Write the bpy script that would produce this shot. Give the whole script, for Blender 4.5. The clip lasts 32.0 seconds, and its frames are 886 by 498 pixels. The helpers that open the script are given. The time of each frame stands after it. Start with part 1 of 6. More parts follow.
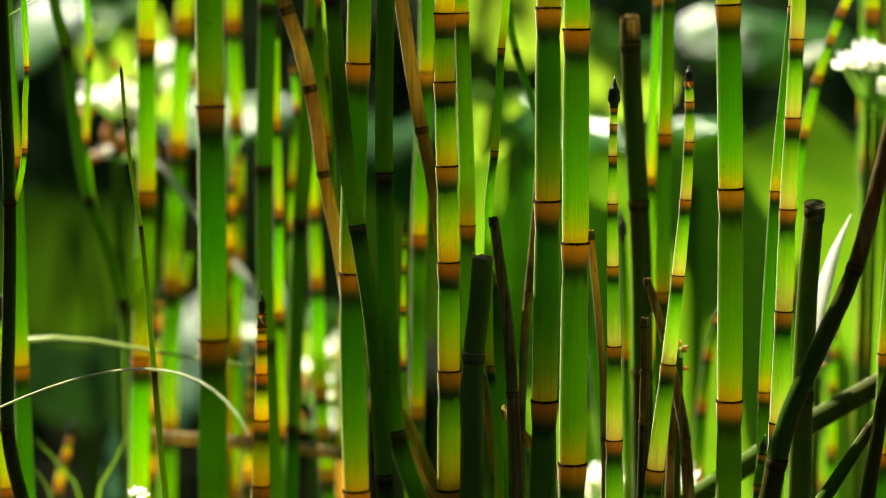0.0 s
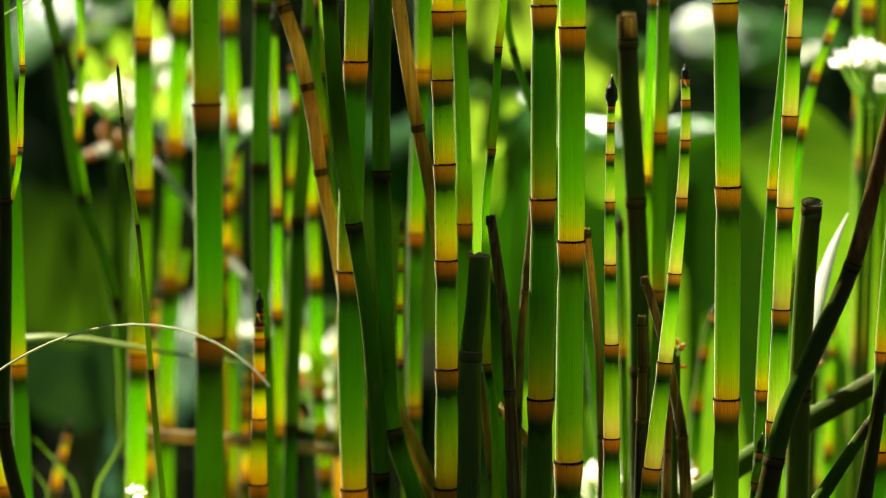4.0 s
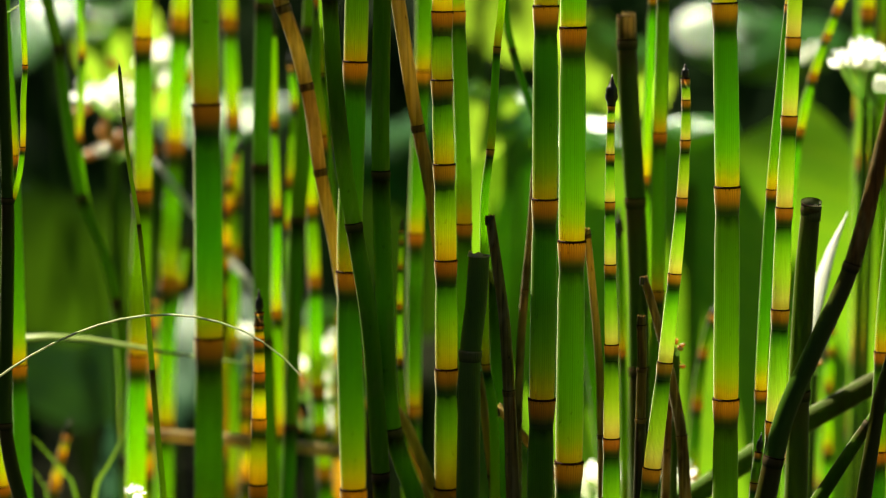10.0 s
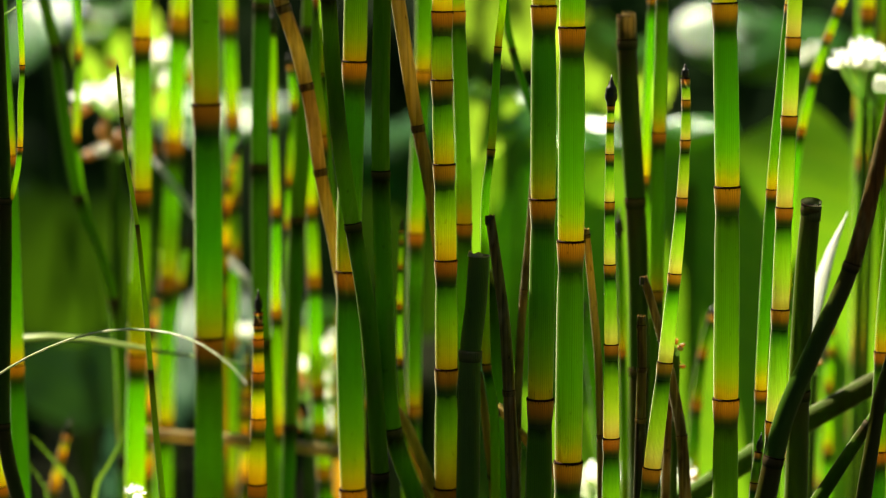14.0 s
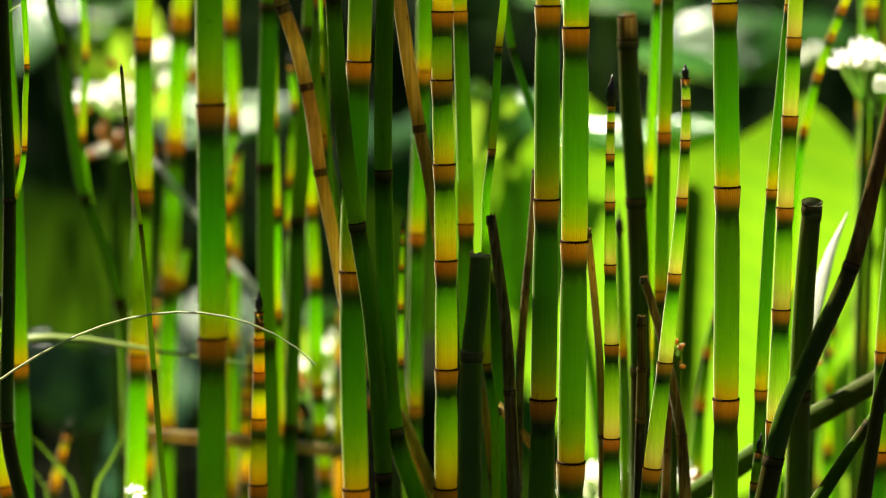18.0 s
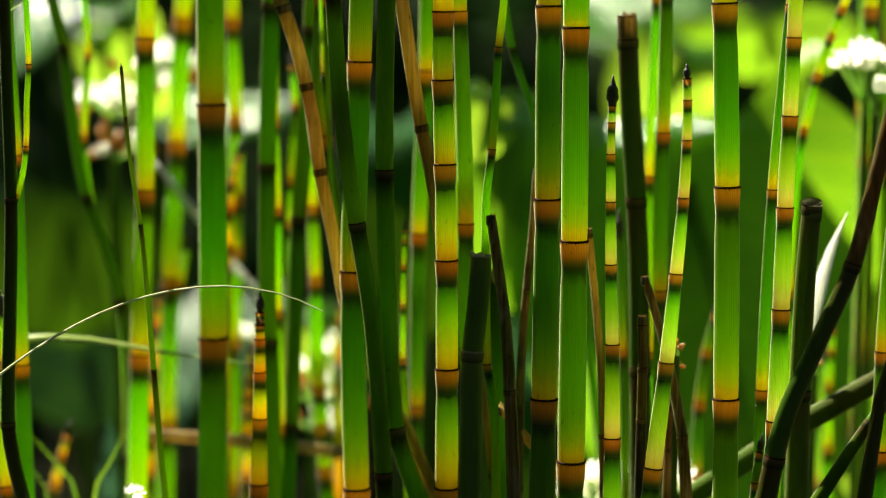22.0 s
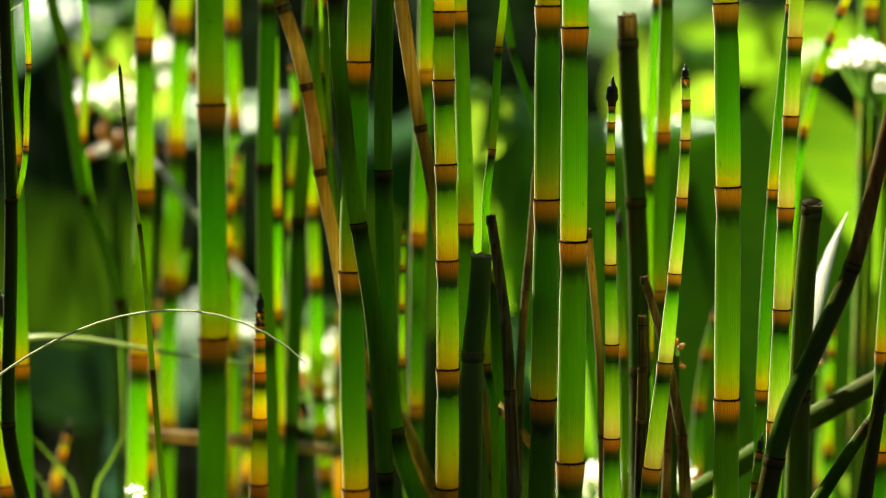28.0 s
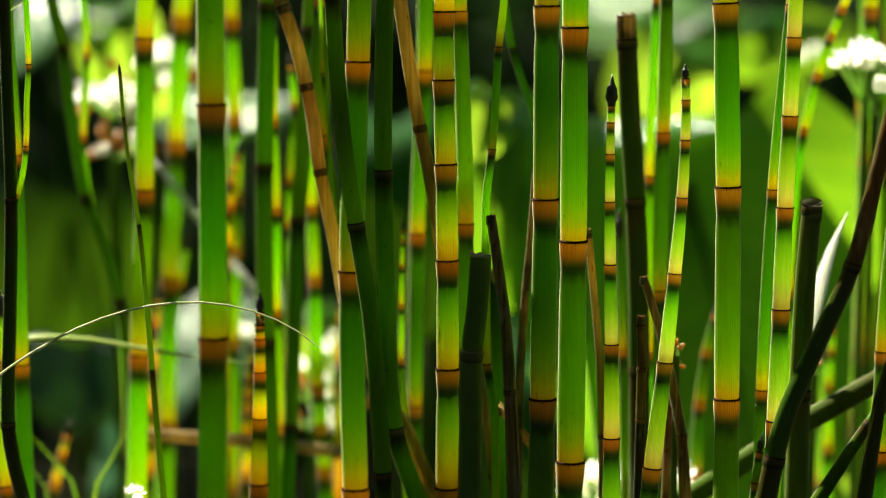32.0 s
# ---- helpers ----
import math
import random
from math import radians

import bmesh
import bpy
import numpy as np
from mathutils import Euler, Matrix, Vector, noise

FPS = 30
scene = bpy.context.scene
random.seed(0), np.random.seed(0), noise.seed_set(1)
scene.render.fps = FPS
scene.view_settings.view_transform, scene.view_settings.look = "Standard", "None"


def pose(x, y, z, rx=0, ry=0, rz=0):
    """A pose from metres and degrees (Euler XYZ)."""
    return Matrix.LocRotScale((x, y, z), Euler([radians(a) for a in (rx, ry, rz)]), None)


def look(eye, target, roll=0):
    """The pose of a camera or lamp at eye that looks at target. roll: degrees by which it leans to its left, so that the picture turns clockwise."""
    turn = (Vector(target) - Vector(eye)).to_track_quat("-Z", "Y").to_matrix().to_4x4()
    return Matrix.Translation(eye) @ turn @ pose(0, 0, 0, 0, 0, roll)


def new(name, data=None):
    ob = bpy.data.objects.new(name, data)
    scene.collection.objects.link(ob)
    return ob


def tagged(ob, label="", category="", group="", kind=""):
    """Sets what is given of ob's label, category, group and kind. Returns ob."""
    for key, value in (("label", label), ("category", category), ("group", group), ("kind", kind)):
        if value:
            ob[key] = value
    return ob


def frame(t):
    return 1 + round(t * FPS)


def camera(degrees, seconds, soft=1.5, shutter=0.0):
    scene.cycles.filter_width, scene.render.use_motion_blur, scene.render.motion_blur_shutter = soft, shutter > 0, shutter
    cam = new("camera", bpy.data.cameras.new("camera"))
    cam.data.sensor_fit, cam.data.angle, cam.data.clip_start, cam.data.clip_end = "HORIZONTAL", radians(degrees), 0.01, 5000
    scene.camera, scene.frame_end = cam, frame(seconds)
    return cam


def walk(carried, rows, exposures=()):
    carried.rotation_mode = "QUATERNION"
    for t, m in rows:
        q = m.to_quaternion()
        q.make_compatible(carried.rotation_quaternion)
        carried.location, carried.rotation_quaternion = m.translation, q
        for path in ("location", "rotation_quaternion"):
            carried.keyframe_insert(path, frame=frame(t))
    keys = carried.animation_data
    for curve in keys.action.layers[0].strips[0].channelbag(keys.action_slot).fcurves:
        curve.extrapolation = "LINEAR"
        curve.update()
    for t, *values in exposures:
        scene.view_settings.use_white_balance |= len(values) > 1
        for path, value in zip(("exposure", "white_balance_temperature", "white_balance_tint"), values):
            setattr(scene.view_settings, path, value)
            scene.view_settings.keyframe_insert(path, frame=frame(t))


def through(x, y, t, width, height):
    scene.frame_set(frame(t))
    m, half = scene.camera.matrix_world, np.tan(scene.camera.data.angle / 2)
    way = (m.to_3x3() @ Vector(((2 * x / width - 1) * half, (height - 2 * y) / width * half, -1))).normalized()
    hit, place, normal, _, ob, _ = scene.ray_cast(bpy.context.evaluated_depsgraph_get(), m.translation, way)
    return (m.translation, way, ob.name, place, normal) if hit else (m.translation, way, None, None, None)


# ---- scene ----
# ---- camera ----
# A still long lens on a stand, a pace from the clump and looking a little down; it settles by a hair at the start.
cam = camera(20.0, 32.0, soft=1.1)
cam.data.dof.use_dof = True
cam.data.dof.focus_distance = 0.964
cam.data.dof.aperture_fstop = 3.95
EYE = (0.0, -0.9546, 0.7342)
PITCH = -8.0
walk(cam, [(t, pose(*EYE, 90 + PITCH + up, 0, turn)) for t, turn, up in (
    (0.0, 0.0786, 0.0399),
    (0.5, 0.0593, 0.0387),
    (1.0, 0.0593, 0.0206),
    (2.0, 0.0399, 0.0193),
    (3.0, 0.0193, 0.0193),
    (3.5, 0.0193, 0.0000),
    (5.5, 0.0000, 0.0000),
    (32.0, 0.0000, 0.0000),
)])

# ---- light ----
world = bpy.data.worlds.new("sky")
scene.world = world
world.use_nodes = True
wn = world.node_tree
sky = wn.nodes.new("ShaderNodeTexSky")
sky.sky_type = "NISHITA"
sky.sun_disc = False
sky.air_density = 0.6
sky.dust_density = 0.6
sky.ozone_density = 0.2
SUN_ELEVATION, SUN_SIDE = 50.0, -42.0   # degrees above the ground; degrees to the left of straight ahead
sky.sun_elevation = radians(SUN_ELEVATION)
sky.sun_rotation = radians(SUN_SIDE)
wn.links.new(sky.outputs[0], wn.nodes["Background"].inputs[0])
wn.nodes["Background"].inputs[1].default_value = 0.05
sun = new("sun", bpy.data.lights.new("sun", "SUN"))
sun.data.energy = 5.0
sun.data.angle = radians(0.5)
sun.data.color = (1.0, 0.95, 0.69)
sx, sy = math.sin(radians(SUN_SIDE)), math.cos(radians(SUN_SIDE))
se = radians(SUN_ELEVATION)
sun.matrix_basis = look((sx * 10 * math.cos(se), sy * 10 * math.cos(se), 10 * math.sin(se)), (0, 0, 0))
scene.view_settings.exposure = 1.66

# ---- materials ----


def material(name):
    m = bpy.data.materials.new(name)
    m.use_nodes = True
    nt = m.node_tree
    nt.nodes.clear()
    return m, nt


def node(nt, kind, **values):
    n = nt.nodes.new(kind)
    for key, value in values.items():
        n.inputs[key.replace("_", " ")].default_value = value
    return n


def ramp(nt, source, stops):
    n = nt.nodes.new("ShaderNodeValToRGB")
    e = n.color_ramp.elements
    while len(e) < len(stops):
        e.new(0.5)
    for el, (at, c) in zip(e, stops):
        el.position = at
        el.color = (*c, 1)
    nt.links.new(source, n.inputs[0])
    return n.outputs[0]


def mix(nt, fac, a, b, blend="MIX"):
    n = nt.nodes.new("ShaderNodeMix")
    n.data_type = "RGBA"
    n.blend_type = blend
    for sock, v in ((n.inputs[0], fac), (n.inputs[6], a), (n.inputs[7], b)):
        if isinstance(v, bpy.types.NodeSocket):
            nt.links.new(v, sock)
        elif isinstance(v, tuple):
            sock.default_value = (*v, 1)
        else:
            sock.default_value = v
    return n.outputs[2]


def calc(nt, op, a, b=0.0):
    n = nt.nodes.new("ShaderNodeMath")
    n.operation = op
    for sock, v in ((n.inputs[0], a), (n.inputs[1], b)):
        if isinstance(v, bpy.types.NodeSocket):
            nt.links.new(v, sock)
        else:
            sock.default_value = v
    return n.outputs[0]


def noise_of(nt, scale, detail=4.0, stretch=None, uv=None):
    tc = nt.nodes.new("ShaderNodeTexCoord")
    src = tc.outputs["UV"] if uv else tc.outputs["Object"]
    if stretch:
        mp = nt.nodes.new("ShaderNodeMapping")
        mp.inputs["Scale"].default_value = stretch
        nt.links.new(src, mp.inputs[0])
        src = mp.outputs[0]
    n = node(nt, "ShaderNodeTexNoise", Scale=scale, Detail=detail)
    nt.links.new(src, n.inputs["Vector"])
    return n.outputs[0]


def plant(name, stops, through, gloss=1.0, rough=0.46, ribs=True, spots=0.3, face=0.6, bloom=0.3, stain=0.0, streaks=0.2, edge=0.0, lines=0.0, fade=0.0, patches=0.0):
    """A living or dead plant wall: colour along its length, light passing through it, a waxy surface.
    stops: colour along the piece; through: the share of light that passes; edge: pale gloss mixed in towards the
    outline as its rim of light;
    lines: dark furrows between the ribs, fading towards the lower end by fade."""
    m, nt = material(name)
    tc = nt.nodes.new("ShaderNodeTexCoord")
    sep = nt.nodes.new("ShaderNodeSeparateXYZ")
    nt.links.new(tc.outputs["UV"], sep.inputs[0])
    uneven = noise_of(nt, 260.0, 3.0, (1, 1, 0.25))
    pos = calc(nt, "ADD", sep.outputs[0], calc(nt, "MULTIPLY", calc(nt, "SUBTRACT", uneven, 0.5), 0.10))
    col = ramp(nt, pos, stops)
    info = nt.nodes.new("ShaderNodeObjectInfo")
    hsv = node(nt, "ShaderNodeHueSaturation", Saturation=1.0)
    nt.links.new(calc(nt, "ADD", 0.488, calc(nt, "MULTIPLY", info.outputs["Random"], 0.024)), hsv.inputs["Hue"])
    nt.links.new(calc(nt, "ADD", 0.91, calc(nt, "MULTIPLY", info.outputs["Random"], 0.15)), hsv.inputs["Value"])
    nt.links.new(col, hsv.inputs["Color"])
    streak = noise_of(nt, 900.0, 3.0, (1, 1, 0.03))
    if streaks > 0.5:
        streak = ramp(nt, streak, [(0.0, (0, 0, 0)), (0.40, (0, 0, 0)), (0.62, (1, 1, 1))])
    col = mix(nt, calc(nt, "MULTIPLY", streak, streaks), hsv.outputs[0], (0.25, 0.25, 0.25), "MULTIPLY") if ribs else hsv.outputs[0]
    blot = noise_of(nt, 420.0, 5.0, (1, 1, 0.5))
    dark = ramp(nt, blot, [(0.0, (0, 0, 0)), (0.66, (0, 0, 0)), (0.74, (1, 1, 1))])
    col = mix(nt, calc(nt, "MULTIPLY", dark, spots), col, (0.05, 0.03, 0.012))
    if stain:
        dulled = ramp(nt, noise_of(nt, 110.0, 6.0, (1, 1, 0.35)), [(0.0, (0, 0, 0)), (0.47, (0, 0, 0)), (0.62, (1, 1, 1))])
        col = mix(nt, calc(nt, "MULTIPLY", dulled, stain), col, (0.06, 0.036, 0.012))
    if patches:
        pale = ramp(nt, noise_of(nt, 240.0, 6.0, (1, 1, 0.22)), [(0.0, (0, 0, 0)), (0.52, (0, 0, 0)), (0.66, (1, 1, 1))])
        col = mix(nt, calc(nt, "MULTIPLY", pale, patches), col, (0.62, 0.50, 0.30))
    if lines:
        furrow = nt.nodes.new("ShaderNodeMath")
        furrow.operation = "SINE"
        nt.links.new(calc(nt, "MULTIPLY", sep.outputs[1], 2 * math.pi * 38), furrow.inputs[0])
        depth = calc(nt, "POWER", calc(nt, "ADD", calc(nt, "MULTIPLY", furrow.outputs[0], 0.5), 0.5), 3.0)
        if fade:
            depth = calc(nt, "MULTIPLY", depth, calc(nt, "POWER", calc(nt, "MAXIMUM", sep.outputs[0], 0.0), fade))
        depth = calc(nt, "MULTIPLY", depth, calc(nt, "MULTIPLY", streak, 1.7))
        col = mix(nt, calc(nt, "MULTIPLY", depth, lines), col, (0.10, 0.045, 0.012) if fade else (0.04, 0.10, 0.01))
    bump = node(nt, "ShaderNodeBump", Strength=0.2, Distance=0.0004)
    if ribs:
        wave = nt.nodes.new("ShaderNodeMath")
        wave.operation = "SINE"
        nt.links.new(calc(nt, "MULTIPLY", sep.outputs[1], 2 * math.pi * 34), wave.inputs[0])
        nt.links.new(calc(nt, "ADD", wave.outputs[0], streak), bump.inputs["Height"])
    else:
        nt.links.new(blot, bump.inputs["Height"])
    tr = node(nt, "ShaderNodeBsdfTranslucent")
    nt.links.new(col, tr.inputs["Color"])
    pr = node(nt, "ShaderNodeBsdfPrincipled", Roughness=rough)
    pr.inputs["Specular IOR Level"].default_value = gloss
    pr.inputs["Sheen Weight"].default_value = bloom
    pr.inputs["Sheen Roughness"].default_value = 0.25
    skin = mix(nt, 1.0, col, (face, face, face), "MULTIPLY")
    nt.links.new(skin, pr.inputs["Base Color"])
    nt.links.new(bump.outputs[0], pr.inputs["Normal"])
    nt.links.new(bump.outputs[0], tr.inputs["Normal"])
    mx = nt.nodes.new("ShaderNodeMixShader")
    mx.inputs[0].default_value = through
    nt.links.new(pr.outputs[0], mx.inputs[1])
    nt.links.new(tr.outputs[0], mx.inputs[2])
    last = mx
    # rim of back light, mixed in as pale gloss by viewing angle
    if edge:
        lw = nt.nodes.new("ShaderNodeLayerWeight")
        lw.inputs[0].default_value = 0.5
        gl = node(nt, "ShaderNodeBsdfAnisotropic", Roughness=1.0)
        gl.inputs["Color"].default_value = (1.0, 0.97, 0.78, 1)
        last = nt.nodes.new("ShaderNodeMixShader")
        nt.links.new(calc(nt, "MULTIPLY", calc(nt, "POWER", lw.outputs["Facing"], 7.0), edge), last.inputs[0])
        nt.links.new(mx.outputs[0], last.inputs[1])
        nt.links.new(gl.outputs[0], last.inputs[2])
    out = nt.nodes.new("ShaderNodeOutputMaterial")
    nt.links.new(last.outputs[0], out.inputs[0])
    return m


# colour of an internode, from its lower ring (0) to the next sheath (1)
# the yellow glow of light above each ring is painted into these stops
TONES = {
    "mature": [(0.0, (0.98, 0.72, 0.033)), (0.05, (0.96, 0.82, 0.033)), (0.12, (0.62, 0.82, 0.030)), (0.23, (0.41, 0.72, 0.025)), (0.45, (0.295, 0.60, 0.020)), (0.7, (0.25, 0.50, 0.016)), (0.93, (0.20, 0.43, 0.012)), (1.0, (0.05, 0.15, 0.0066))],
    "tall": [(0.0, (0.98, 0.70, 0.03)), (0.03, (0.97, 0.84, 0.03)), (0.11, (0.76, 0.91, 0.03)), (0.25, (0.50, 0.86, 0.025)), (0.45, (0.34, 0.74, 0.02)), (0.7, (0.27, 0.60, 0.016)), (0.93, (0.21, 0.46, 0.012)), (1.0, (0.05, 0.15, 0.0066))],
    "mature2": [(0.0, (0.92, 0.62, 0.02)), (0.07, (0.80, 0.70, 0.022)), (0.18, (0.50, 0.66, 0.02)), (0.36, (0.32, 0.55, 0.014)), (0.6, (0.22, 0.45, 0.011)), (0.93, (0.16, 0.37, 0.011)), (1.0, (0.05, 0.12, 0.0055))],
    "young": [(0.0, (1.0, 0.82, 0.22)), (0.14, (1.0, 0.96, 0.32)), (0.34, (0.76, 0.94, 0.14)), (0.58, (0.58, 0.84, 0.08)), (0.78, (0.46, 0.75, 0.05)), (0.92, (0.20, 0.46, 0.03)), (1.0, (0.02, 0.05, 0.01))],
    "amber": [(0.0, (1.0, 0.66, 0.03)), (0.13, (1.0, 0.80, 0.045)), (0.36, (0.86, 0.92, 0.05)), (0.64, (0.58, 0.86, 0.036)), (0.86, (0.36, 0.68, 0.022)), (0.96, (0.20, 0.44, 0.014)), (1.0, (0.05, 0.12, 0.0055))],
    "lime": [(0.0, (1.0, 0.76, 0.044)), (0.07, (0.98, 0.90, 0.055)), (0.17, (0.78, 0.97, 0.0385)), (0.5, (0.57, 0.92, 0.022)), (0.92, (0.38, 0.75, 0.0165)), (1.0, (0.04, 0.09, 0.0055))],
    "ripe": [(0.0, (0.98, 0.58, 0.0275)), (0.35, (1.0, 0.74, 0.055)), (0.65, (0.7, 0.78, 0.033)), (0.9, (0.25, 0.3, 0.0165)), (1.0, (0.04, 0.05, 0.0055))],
    # dull greens: the shadow on darker stems is put into these colours
    "dulled": [(0.0, (0.31, 0.58, 0.030)), (0.3, (0.26, 0.54, 0.026)), (0.9, (0.20, 0.46, 0.020)), (1.0, (0.05, 0.08, 0.00825))],
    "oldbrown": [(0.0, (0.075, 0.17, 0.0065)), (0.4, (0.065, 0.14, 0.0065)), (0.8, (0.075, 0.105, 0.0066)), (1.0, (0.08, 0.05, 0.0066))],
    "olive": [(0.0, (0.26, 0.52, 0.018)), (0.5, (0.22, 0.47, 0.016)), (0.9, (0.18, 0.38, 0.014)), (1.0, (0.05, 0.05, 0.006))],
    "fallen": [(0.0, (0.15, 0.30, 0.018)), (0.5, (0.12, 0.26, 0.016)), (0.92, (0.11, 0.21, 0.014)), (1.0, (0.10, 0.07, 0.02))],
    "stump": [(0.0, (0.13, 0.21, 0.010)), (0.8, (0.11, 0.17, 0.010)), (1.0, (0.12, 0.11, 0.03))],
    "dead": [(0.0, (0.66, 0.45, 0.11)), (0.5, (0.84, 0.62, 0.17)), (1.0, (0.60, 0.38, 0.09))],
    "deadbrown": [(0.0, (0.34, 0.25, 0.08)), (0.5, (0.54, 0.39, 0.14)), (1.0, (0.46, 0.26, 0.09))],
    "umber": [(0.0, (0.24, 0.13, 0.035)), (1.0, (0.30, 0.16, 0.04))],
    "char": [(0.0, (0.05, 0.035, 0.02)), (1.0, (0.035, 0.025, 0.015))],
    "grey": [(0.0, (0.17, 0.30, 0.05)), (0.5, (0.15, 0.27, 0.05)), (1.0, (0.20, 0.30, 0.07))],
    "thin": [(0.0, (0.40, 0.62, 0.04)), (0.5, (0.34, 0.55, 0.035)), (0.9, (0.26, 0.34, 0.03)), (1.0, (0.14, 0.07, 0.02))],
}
THROUGH = {"mature": 0.68, "tall": 0.74, "mature2": 0.58, "young": 0.78, "amber": 0.74, "lime": 0.78, "ripe": 0.9, "dulled": 0.5, "olive": 0.46, "fallen": 0.3, "stump": 0.25, "oldbrown": 0.15, "dead": 0.6, "deadbrown": 0.38, "thin": 0.6, "grey": 0.36, "umber": 0.3, "char": 0.1}
AGED_OR_DULLED = ("char", "fallen", "dulled", "olive", "stump", "oldbrown", "dead", "deadbrown", "thin", "grey", "umber")
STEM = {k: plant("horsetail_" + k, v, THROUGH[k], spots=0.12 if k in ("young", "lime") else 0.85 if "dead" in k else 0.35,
                 stain=0.35 if k == "dead" else 0.8 if k == "deadbrown" else 0.0, face=0.35 if k == "dulled" else 0.7, streaks=0.55 if k == "dead" else 0.85 if k in ("deadbrown", "umber") else 0.22,
                 gloss=0.03 if k == "fallen" else 0.15 if k in ("olive", "dulled") else 0.4 if k in AGED_OR_DULLED else 0.5, rough=0.55 if k == "fallen" else 0.2 if k == "olive" else 0.3 if k in AGED_OR_DULLED else 0.42, bloom=0.0,
                 edge=0.6 if "dead" in k else 1.0 if k == "fallen" else 0.25 if k in AGED_OR_DULLED else 0.8, lines=0.0 if "dead" in k or k == "char" else 0.16,
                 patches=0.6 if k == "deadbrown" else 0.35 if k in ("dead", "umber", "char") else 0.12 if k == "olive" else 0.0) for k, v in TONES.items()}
SHEATH = plant("orange_sheath", [(0.0, (0.05, 0.13, 0.015)), (0.14, (0.05, 0.10, 0.015)), (0.30, (0.20, 0.19, 0.025)), (0.52, (0.66, 0.31, 0.035)), (0.75, (0.90, 0.43, 0.045)), (1.0, (0.95, 0.46, 0.05))], 0.62, spots=0.5, bloom=0.0, edge=1.0, lines=0.5, fade=1.6)
SHEATH_OLD = plant("brown_sheath", [(0.0, (0.03, 0.05, 0.015)), (0.35, (0.10, 0.08, 0.035)), (1.0, (0.28, 0.20, 0.10))], 0.3, spots=0.5, gloss=0.2, bloom=0.0, lines=0.6, fade=0.5)
RING = plant("dark_tooth_ring", [(0.0, (0.04, 0.016, 0.008)), (1.0, (0.06, 0.022, 0.01))], 0.1, ribs=False, spots=0.0, gloss=0.05, rough=0.8, bloom=0.0)
CONE = plant("black_cone", [(0.0, (0.05, 0.03, 0.015)), (0.5, (0.03, 0.02, 0.014)), (1.0, (0.10, 0.04, 0.02))], 0.1, ribs=False, spots=0.2)
PITH = plant("pale_pith", [(0.0, (0.86, 0.78, 0.54)), (1.0, (0.82, 0.72, 0.48))], 0.7, spots=0.3, lines=0.6)

COLLAR = plant("dry_collar", [(0.0, (0.10, 0.11, 0.05)), (0.4, (0.30, 0.29, 0.16)), (1.0, (0.42, 0.40, 0.26))], 0.35, spots=0.4, gloss=0.2, bloom=0.0, lines=0.85)

# ---- mesh helpers ----


def tube(points, radii, sides, rib=0.0, close_top=False, close_bottom=False, wobble=0.0):
    """A tube along points; its UV runs 0 to 1 along it and round it."""
    verts, faces, uvs = [], [], []
    n = len(points)
    ups = []
    for i in range(n):
        a, b = points[max(i - 1, 0)], points[min(i + 1, n - 1)]
        ups.append((b - a).normalized())
    length = [0.0]
    for a, b in zip(points, points[1:]):
        length.append(length[-1] + (b - a).length)
    side0 = ups[0].cross(Vector((0, 1, 0)))
    side0 = side0.normalized() if side0.length > 0.1 else Vector((1, 0, 0))
    for p, d, r in zip(points, ups, radii):
        e1 = (side0 - d * side0.dot(d)).normalized()
        e2 = d.cross(e1)
        for k in range(sides):
            ang = 2 * math.pi * k / sides
            rr = r * (1 + (rib if k % 2 else -rib))
            if wobble:
                rr *= 1 + wobble * noise.noise((p.x * 90 + k, p.y * 90, p.z * 60))
            verts.append(p + (e1 * math.cos(ang) + e2 * math.sin(ang)) * rr)
    for i in range(n - 1):
        for k in range(sides):
            k2 = (k + 1) % sides
            faces.append((i * sides + k, i * sides + k2, (i + 1) * sides + k2, (i + 1) * sides + k))
            v0, v1 = length[i] / length[-1], length[i + 1] / length[-1]
            u0, u1 = k / sides, (k + 1) / sides
            uvs.extend(((v0, u0), (v0, u1), (v1, u1), (v1, u0)))
    for want, i, at in ((close_bottom, 0, 0.0), (close_top, n - 1, 1.0)):
        if want:
            ring = [i * sides + k for k in range(sides)]
            faces.append(ring[::-1] if i == 0 else ring)
            uvs.extend([(at, 0.5)] * sides)
    return verts, faces, uvs


def mesh_of(name, data, mat, smooth=True):
    verts, faces, uvs = data
    me = bpy.data.meshes.new(name)
    me.from_pydata([tuple(v) for v in verts], [], faces)
    layer = me.uv_layers.new(name="along")
    layer.data.foreach_set("uv", [c for uv in uvs for c in uv])
    if smooth:
        me.polygons.foreach_set("use_smooth", [True] * len(me.polygons))
    me.materials.append(mat)
    me.update()
    return me


def part(name, data, mat, parent, label="", smooth=True):
    ob = new(name, mesh_of(name, data, mat, smooth))
    ob.parent = parent
    if label:
        tagged(ob, label)
    return ob


def joined(*datas):
    verts, faces, uvs = [], [], []
    for v, f, u in datas:
        base = len(verts)
        verts.extend(v)
        faces.extend(tuple(i + base for i in face) for face in f)
        uvs.extend(u)
    return verts, faces, uvs


